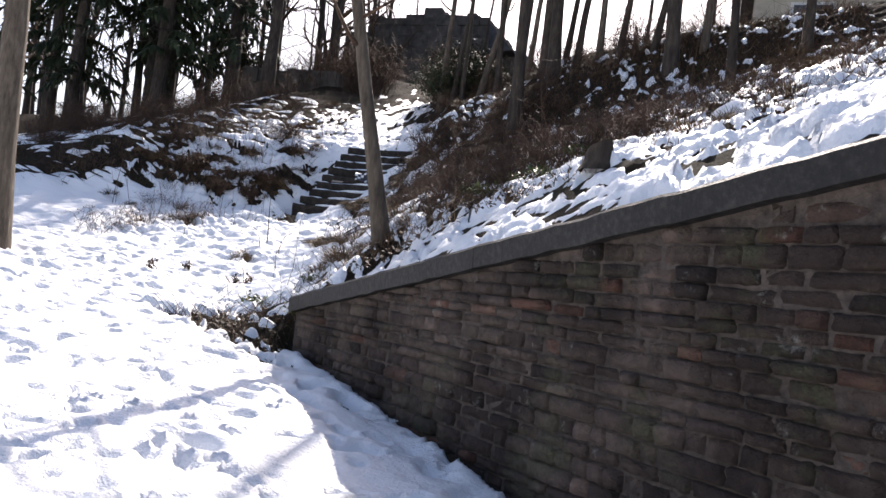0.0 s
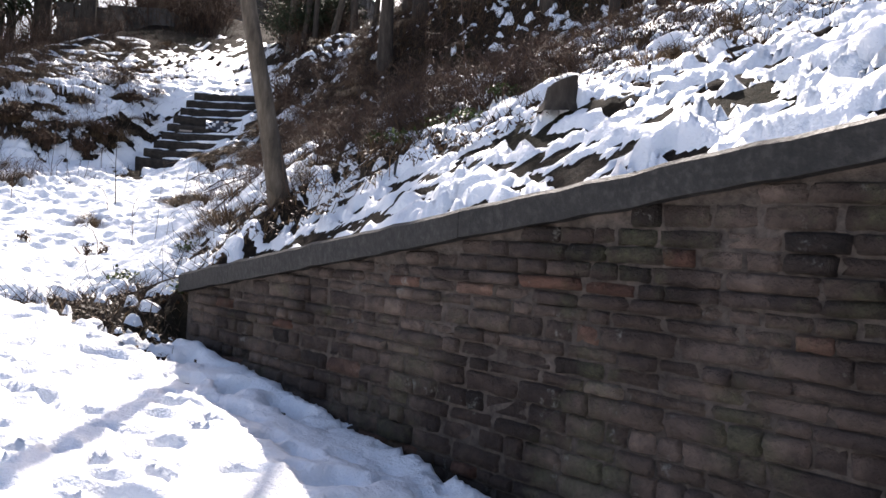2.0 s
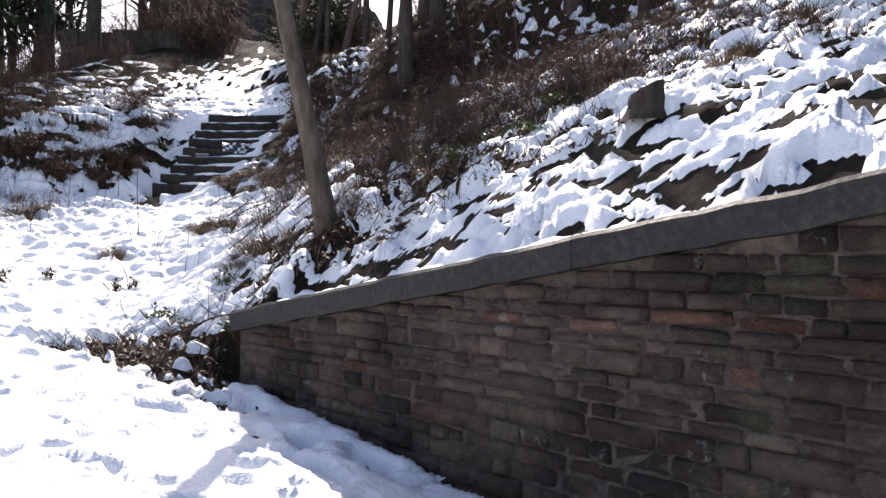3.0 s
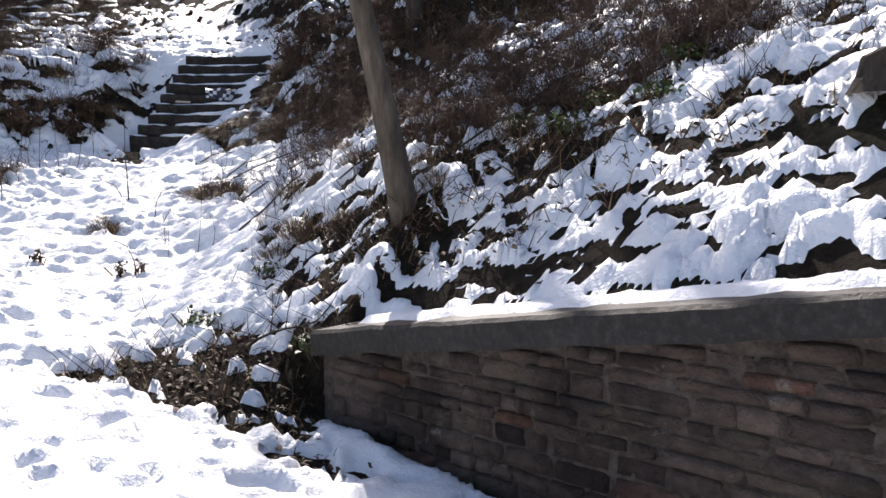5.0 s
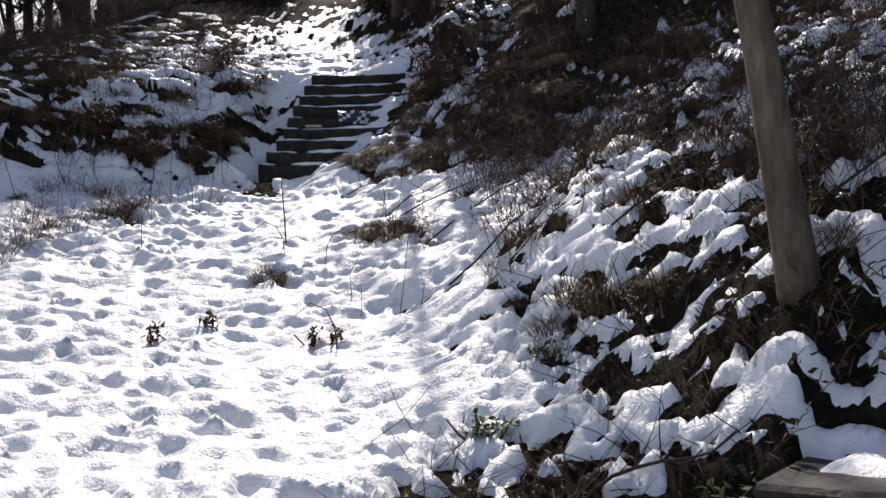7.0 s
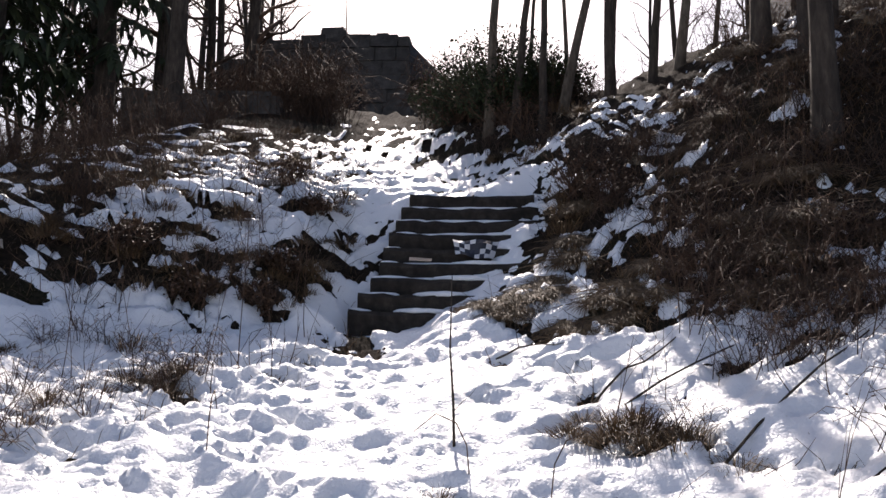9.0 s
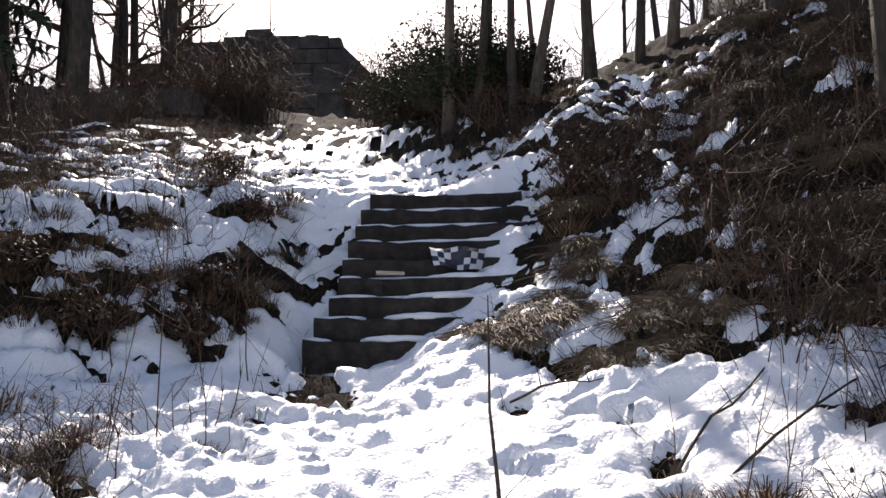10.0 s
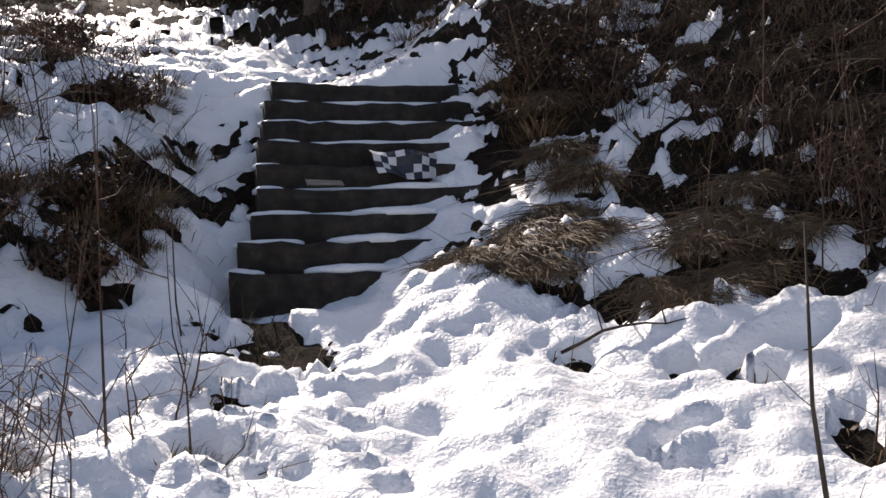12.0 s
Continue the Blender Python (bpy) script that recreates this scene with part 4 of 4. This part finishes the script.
brush_rng = np.random.RandomState(31)
BRAMBLES = [bramble(brush_rng, brush_rng.randint(20, 36)).mesh("bramble", BRAMBLE) for _ in range(6)]
TUSSOCKS = [tussock(brush_rng, brush_rng.randint(180, 300)).mesh("tussock", STRAW) for _ in range(5)]
SAPLINGS = [sapling(brush_rng, h).mesh("sapling", TWIG) for h in (0.5, 0.7, 0.9, 1.2, 0.35, 0.25)]
DENSE = [bramble(brush_rng, 70, 0.7, 0.9).mesh("thicket", TWIG) for _ in range(3)]


def put_down(name, mesh, x, y, size, label, category, group, sink=0.0, turn=None, squash=1.0):
    ob = new(name, mesh)
    ob.matrix_basis = pose(x, y, ground_at(x, y) - sink, brush_rng.uniform(-8, 8), brush_rng.uniform(-8, 8), brush_rng.uniform(0, 360) if turn is None else turn) @ Matrix.Diagonal((size, size, size * squash * brush_rng.uniform(0.8, 1.2), 1))
    return tagged(ob, label, category, group)


def strew(count, area, most_cover, put):
    """Random places of an area that are bare enough."""
    x0, x1, y0, y1 = area
    got = 0
    for _ in range(count * 12):
        x, y = brush_rng.uniform(x0, x1), brush_rng.uniform(y0, y1)
        s, n = along(x, y)
        if s > -0.15 and n < 0.45:
            continue
        if -4.2 < x < -2.6 and 5.2 < y < 6.8:
            continue
        if -7.1 < x < -5.0 and 12.2 < y < 14.4 or abs(x + 6.1 + 0.28 * (y - 14.2)) < 0.8 and y > 13.8:
            continue
        if float(cover(np.array([x]), np.array([y]))[0]) < most_cover:
            put(x, y)
            got += 1
            if got >= count:
                return


def put_bramble(x, y):
    put_down("bramble", BRAMBLES[brush_rng.randint(6)], x, y, brush_rng.uniform(0.35, 0.7), "tangled red-brown bare bramble on a thawing slope", "bramble", "brambles on the slopes")


def put_tussock(x, y):
    put_down("grass_tussock", TUSSOCKS[brush_rng.randint(5)], x, y, brush_rng.uniform(0.4, 0.85), "dead straw-coloured grass tussock poking out of snow", "grass", "grass tussocks")


def put_sapling(x, y):
    put_down("dead_stalk", SAPLINGS[brush_rng.randint(6)], x, y, brush_rng.uniform(0.5, 1.0), "thin dead plant stalk standing in snow", "stalk", "dead stalks")


def put_thicket(x, y):
    put_down("thicket", DENSE[brush_rng.randint(3)], x, y, brush_rng.uniform(0.45, 0.8), "dense dark bare thicket on the hillside", "shrub", "thickets", 0.05)


strew(60, (-4.7, -0.5, 7.6, 11.5), 0.10, put_bramble)
strew(42, (-4.5, -1.5, 11.4, 14.6), 0.0, put_bramble)
strew(34, (-2.6, 1.5, 6.9, 8.6), 0.10, put_bramble)
strew(26, (-2.3, -0.7, 6.6, 8.0), 0.5, put_bramble)
strew(14, (-4.1, -3.2, 10.5, 11.8), 0.6, put_bramble)
strew(16, (-4.5, -3.5, 11.5, 12.8), 0.5, put_bramble)
strew(20, (-6.0, -4.3, 15.0, 18.0), 0.6, put_bramble)
strew(26, (-10.5, -7.2, 10.6, 14.5), 0.25, put_bramble)
strew(46, (-16, -8.7, 12.2, 19.0), 0.5, put_thicket)
strew(16, (-3.4, 2.5, 12.2, 16.5), 0.2, put_thicket)
strew(30, (-12.5, -6.6, 19.6, 24.0), 9.0, lambda x, y: put_down("thicket", DENSE[brush_rng.randint(3)], x, y, brush_rng.uniform(1.0, 1.6), "dense dark bare thicket on the hillside", "shrub", "thickets", 0.1))
strew(95, (-6.2, 1.2, 5.6, 11.5), 0.12, put_tussock)
strew(25, (-9.5, -6.9, 9.5, 13.4), 0.3, put_tussock)
strew(40, (-9.5, -4.6, 14.3, 18.5), 0.6, put_sapling)
strew(24, (-9.5, -4.6, 14.3, 18.5), 0.4, put_tussock)
strew(34, (-3.2, 1.0, 5.9, 12.0), 0.9, put_sapling)
strew(30, (-5.6, -3.2, 8.0, 12.0), 0.9, put_sapling)
strew(36, (-4.6, -3.3, 10.3, 12.2), 0.6, put_sapling)
strew(60, (-9.0, -6.95, 10.6, 13.2), 0.9, put_sapling)
strew(14, (-4.3, -2.8, 9.4, 12.0), 0.1, put_bramble)
strew(26, (-8.6, -7.0, 11.0, 13.2), 0.25, put_tussock)
for x, y in ((-8.0, 9.9), (-7.75, 10.3), (-7.5, 10.7), (-7.9, 9.4), (-8.2, 10.4), (-7.38, 11.2), (-7.55, 11.0)):
    put_bramble(x, y)
for x, y in ((-4.9, 10.1), (-4.6, 9.95), (-5.1, 10.25), (-4.75, 10.05), (-5.65, 9.4), (-5.5, 9.35), (-3.35, 7.2), (-3.55, 7.3)):
    put_tussock(x, y)
    put_tussock(x + brush_rng.uniform(-0.15, 0.15), y + brush_rng.uniform(-0.15, 0.15))

for x, y, size in ((-4.95, 10.12, 0.8), (-4.65, 9.95, 0.9), (-5.12, 10.22, 0.7)):
    put_down("grass_mound", TUSSOCKS[brush_rng.randint(5)], x, y, size, "broad mound of matted dead grass above snow", "grass", "grass mounds", 0.0, None, 0.55)


def drape(rng, blades=520, wide=0.30, run=0.34):
    """A bank of dead grass combed downhill by snow; x points downhill, z off the slope."""
    s = Soup()
    for _ in range(blades):
        across, up = rng.normal(0, 0.45) * wide, rng.uniform(-0.5, 0.25) * run
        crown = 0.10 * math.exp(-((across / wide) ** 2) * 1.6) * (1 - (up / run) ** 2)
        p = Vector((up, across, crown - 0.03))
        l = rng.uniform(0.35, 1.0) * run * 0.75
        tip = p + Vector((l * rng.uniform(0.5, 1.1), rng.normal(0, 0.13) + across * 0.15, -0.05 * rng.uniform(-1.6, 1.4) - 0.02))
        s.blade(p, tip, rng.uniform(0.002, 0.0055), (0, 0, 0.035 * rng.uniform(0.2, 1.2)))
    return s


DRAPES = [drape(brush_rng, brush_rng.randint(420, 620)).mesh("drape", STRAW) for _ in range(4)]
DOWNHILL = Matrix.Rotation(radians(232.8), 4, "Z") @ Matrix.Rotation(radians(34), 4, "Y")


def put_drape(x, y, size):
    ob = tagged(new("grass_mound", DRAPES[brush_rng.randint(4)]), "matted dead grass hanging downhill over snow", "grass", "hanging grass mounds")
    ob.matrix_basis = Matrix.Translation((x, y, ground_at(x, y) - 0.01)) @ Matrix.Rotation(radians(brush_rng.uniform(-14, 14)), 4, "Z") @ DOWNHILL @ Matrix.Diagonal((size, size * brush_rng.uniform(0.9, 1.4), size, 1))


for x, y, size in ((-5.75, 12.55, 0.5), (-5.70, 12.42, 0.5), (-5.60, 12.32, 0.55), (-4.95, 11.72, 0.6), (-4.80, 11.72, 0.65), (-4.65, 11.72, 0.65), (-4.50, 11.78, 0.65), (-5.62, 12.50, 0.6), (-5.48, 12.42, 0.65), (-5.38, 12.55, 0.75), (-5.45, 12.25, 0.6), (-5.25, 12.40, 0.75), (-5.15, 12.60, 0.75), (-5.08, 12.35, 0.6), (-4.92, 12.75, 0.8), (-4.95, 13.05, 0.8), (-4.85, 13.35, 0.8),
                   (-4.78, 11.92, 0.65), (-4.62, 12.0, 0.75), (-4.45, 12.08, 0.7), (-5.05, 11.86, 0.5), (-3.85, 11.35, 0.8), (-3.7, 11.6, 0.9), (-3.6, 11.2, 0.9), (-3.5, 11.8, 1.0)):
    put_drape(x, y, size)
strew(26, (-4.3, -2.0, 10.9, 14.4), -0.1, lambda x, y: put_drape(x, y, brush_rng.uniform(0.5, 0.9)))

for k in range(16):
    side = k % 2
    put_tussock(-6.98 - brush_rng.uniform(0, 0.25) if side else -5.02 + brush_rng.uniform(-0.05, 0.3), 12.7 + 0.095 * k)
for k in range(5):
    put_bramble(-4.9 + brush_rng.uniform(0, 0.5), 12.9 + 0.28 * k)

# dark evergreen clumps beside the trail above the stairs, and low brown bramble clumps
for x, y, wide, tall in ((-5.6, 17.2, 0.75, 0.8), (-5.35, 16.2, 0.5, 0.5), (-6.3, 18.8, 0.9, 0.9), (-5.7, 17.9, 1.0, 1.3), (-5.0, 17.2, 0.6, 0.7), (-7.40, 12.75, 0.20, 0.24), (-7.43, 12.32, 0.2, 0.24), (-7.92, 12.12, 0.24, 0.25), (-8.5, 12.25, 0.3, 0.3), (-4.85, 13.55, 0.38, 0.42), (-4.6, 13.2, 0.3, 0.36), (-7.35, 13.6, 0.2, 0.22), (-7.7, 14.0, 0.22, 0.26)):
    bush = thing("evergreen_shrub", on_ground(x, y, 0.05), "dark dense shrub on a snowy slope", "shrub", "evergreen shrubs")
    st, lv = leafy(brush_rng, int((4800 if tall > 0.5 else 900) * max(wide, 0.8)), wide, tall, 0.05 if tall > 0.5 else 0.03)
    part("stem", st, TWIG, bush)
    part("leaves", lv, NEEDLE if tall > 0.5 else BRAMBLE, bush)
for x, y in ((-1.75, 6.35), (-1.55, 6.6), (-1.3, 6.25), (-2.0, 6.7), (-3.83, 6.59), (-3.0, 5.85), (-1.1, 6.6), (-3.55, 7.15)):
    plant = thing("leafy_plant", on_ground(x, y, 0.01), "small green leafy plant in bare wet earth", "plant", "small green plants")
    st, lv = leafy(brush_rng, 110, 0.13, 0.10, 0.035)
    part("stem", st, TWIG, plant)
    part("leaves", lv, GREEN, plant)
for x, y in ((-5.68, 8.28), (-4.98, 8.18), (-4.85, 8.22), (-5.85, 7.85)):
    plant = thing("withered_plant", on_ground(x, y, 0.01), "withered brown plant standing in snow", "plant", "withered plants")
    st, lv = leafy(brush_rng, 60, 0.055, 0.13, 0.035)
    part("stem", st, TWIG, plant)
    part("leaves", lv, LITTER, plant)

# tall lone stalk and a bent cane
tall = Soup()
tall.tube([(0, 0, -0.05), (-0.01, 0, 0.25), (-0.03, 0.01, 0.5), (-0.025, 0.01, 0.87)], [0.008, 0.007, 0.005, 0.002], 6)
limb(tall, (-0.008, 0, 0.2), (0.4, 0.1, 0.7), 0.18, 0.003, brush_rng, 0, 3)
tagged(new("tall_stalk", tall.mesh("tall_stalk", BARK_DARK)), "tall dark dead stalk standing upright in snow", "stalk").matrix_basis = pose(*on_ground(-5.70, 10.05), 0, 0, 0)
for x, y, turn in ((-4.80, 8.05, 10), (-5.25, 9.55, 200), (-5.6, 9.7, 30), (-6.9, 9.9, 130)):
    cane = Soup()
    cane.tube([(0, 0, -0.03), (-0.02, 0, 0.16), (-0.07, 0.01, 0.26), (-0.16, 0.03, 0.30), (-0.26, 0.05, 0.22)], [0.004, 0.004, 0.0035, 0.003, 0.002], 4)
    tagged(new("bent_cane", cane.mesh("bent_cane", TWIG)), "bent thin cane arching over snow", "cane", "bent canes").matrix_basis = pose(*on_ground(x, y), 0, 0, turn)

# fallen branches
for x, y, l, turn in ((-5.32, 11.68, 0.5, -20), (-3.2, 6.05, 0.5, -10), (-1.9, 7.0, 1.4, 15), (-1.2, 6.9, 1.1, -20), (-3.6, 8.9, 1.3, 25), (-3.9, 10.2, 1.6, 40), (-2.9, 7.8, 1.2, 5), (-4.4, 10.75, 1.5, 31), (-4.65, 11.0, 1.0, 42)):
    s = Soup()
    pts, a = [], radians(turn)
    for k in range(7):
        px, py = x + math.cos(a) * l * (k / 6 - 0.5), y + math.sin(a) * l * (k / 6 - 0.5)
        pts.append(Vector((px, py, ground_at(px, py) + 0.012 + 0.03 * math.sin(k * 0.55) ** 2)))
    s.tube(pts, [0.008, 0.0075, 0.007, 0.006, 0.005, 0.004, 0.002], 5)
    for k in (2, 3, 5):
        limb(s, pts[k], (brush_rng.normal(0, 0.6), brush_rng.normal(0, 0.6), 0.7), 0.3, 0.004, brush_rng, 0, 3)
    tagged(new("fallen_branch", s.mesh("fallen_branch", BARK_DARK)), "thin fallen branch lying on snow and brush", "branch", "fallen branches")

# stump
stump = thing("tree_stump", on_ground(-0.72, 5.10, 0.0), "dark weathered tree stump in the snow", "stump")
s = Soup()
ring = 14
for z, r in ((0, 0.12), (0.06, 0.09), (0.14, 0.08), (0.17, 0.075)):
    for a in range(ring):
        t = 2 * math.pi * a / ring
        w = r * (1 + 0.13 * math.sin(a * 3.1) + brush_rng.normal(0, 0.04))
        s.v.append((w * math.cos(t), w * math.sin(t), z + 0.05 * (0.7 * math.cos(t) if z > 0.1 else 0)))
for k in range(3):
    for a in range(ring):
        b = (a + 1) % ring
        s.f.append((k * ring + a, k * ring + b, k * ring + ring + b, k * ring + ring + a))
part("bark", s, BARK_DARK, stump)
t = Soup()
t.v = [(x * 0.97, y * 0.97, z - 0.004) for x, y, z in s.v[3 * ring:]]
t.f = [tuple(range(ring))]
part("cut_top", t, CUTWOOD, stump, "grey cut wood top", False)

# ---------------------------------------------------------------- litter and dead grass, past counting


def scatter(name, count, area, most_cover, make, material, label, category):
    s = Soup()
    n = count * 5
    x, y = brush_rng.uniform(area[0], area[1], n), brush_rng.uniform(area[2], area[3], n)
    sa, na = along(x, y)
    ok = (cover(x, y) < most_cover + brush_rng.uniform(-0.15, 0.15, n)) & ~((sa > -0.05) & (na < 0.36) & (na > -0.06)) & ~((x > -6.85) & (x < -5.15) & (y > 12.6) & (y < 14.1))
    x, y = x[ok][:count], y[ok][:count]
    z = earth_z(x, y) + np.maximum(snow_depth(x, y), 0) * 0.7
    for a, b, c in zip(x, y, z):
        make(s, a, b, c)
    return tagged(new(name, s.mesh(name, material)), label, category, kind="stuff")


def straw(s, x, y, z):
    a, l = brush_rng.uniform(0, 6.28), brush_rng.uniform(0.05, 0.16)
    tip = (x + math.cos(a) * l * 0.8, y + math.sin(a) * l * 0.8 - 0.03, z + l * brush_rng.uniform(0.1, 0.9))
    s.blade((x, y, z - 0.01), tip, brush_rng.uniform(0.0015, 0.0035), (0, 0, l * 0.2))


def leaf(s, x, y, z):
    a, l = brush_rng.uniform(0, 6.28), brush_rng.uniform(0.02, 0.05)
    s.blade((x, y, z + brush_rng.uniform(0.0, 0.02)), (x + math.cos(a) * l, y + math.sin(a) * l, z + brush_rng.uniform(0.0, 0.035)), l * 0.3, (0, 0, 0.008))


def twiglet(s, x, y, z):
    a, l = brush_rng.uniform(0, 6.28), brush_rng.uniform(0.08, 0.35)
    h = l * brush_rng.uniform(0.1, 1.0)
    p, q = Vector((x, y, z - 0.02)), Vector((x + math.cos(a) * l, y + math.sin(a) * l, z + h))
    s.tube([p, p.lerp(q, 0.5) + Vector(brush_rng.normal(0, 0.02, 3)), q], [0.0028, 0.0022, 0.001], 3, False)


scatter("dead_grass", 16000, (-6.5, 1.6, 5.2, 13.5), 0.06, straw, STRAW, "flattened dead grass on bare earth", "grass")
scatter("dead_grass", 6000, (-10.5, -6.6, 9.0, 15.5), 0.12, straw, STRAW, "flattened dead grass on the snowy slope", "grass")
scatter("leaf_litter", 12000, (-6.5, 1.6, 5.0, 13.0), 0.05, leaf, LITTER, "dead brown leaves on wet earth", "leaves")
scatter("twigs", 6000, (-6.0, 1.6, 5.8, 14.5), 0.15, twiglet, TWIG, "small dead twigs and stems on the bank", "twigs")
scatter("twigs", 3500, (-13.0, -6.8, 9.5, 17.5), 0.3, twiglet, TWIG, "small dead twigs and stems on the slope", "twigs")
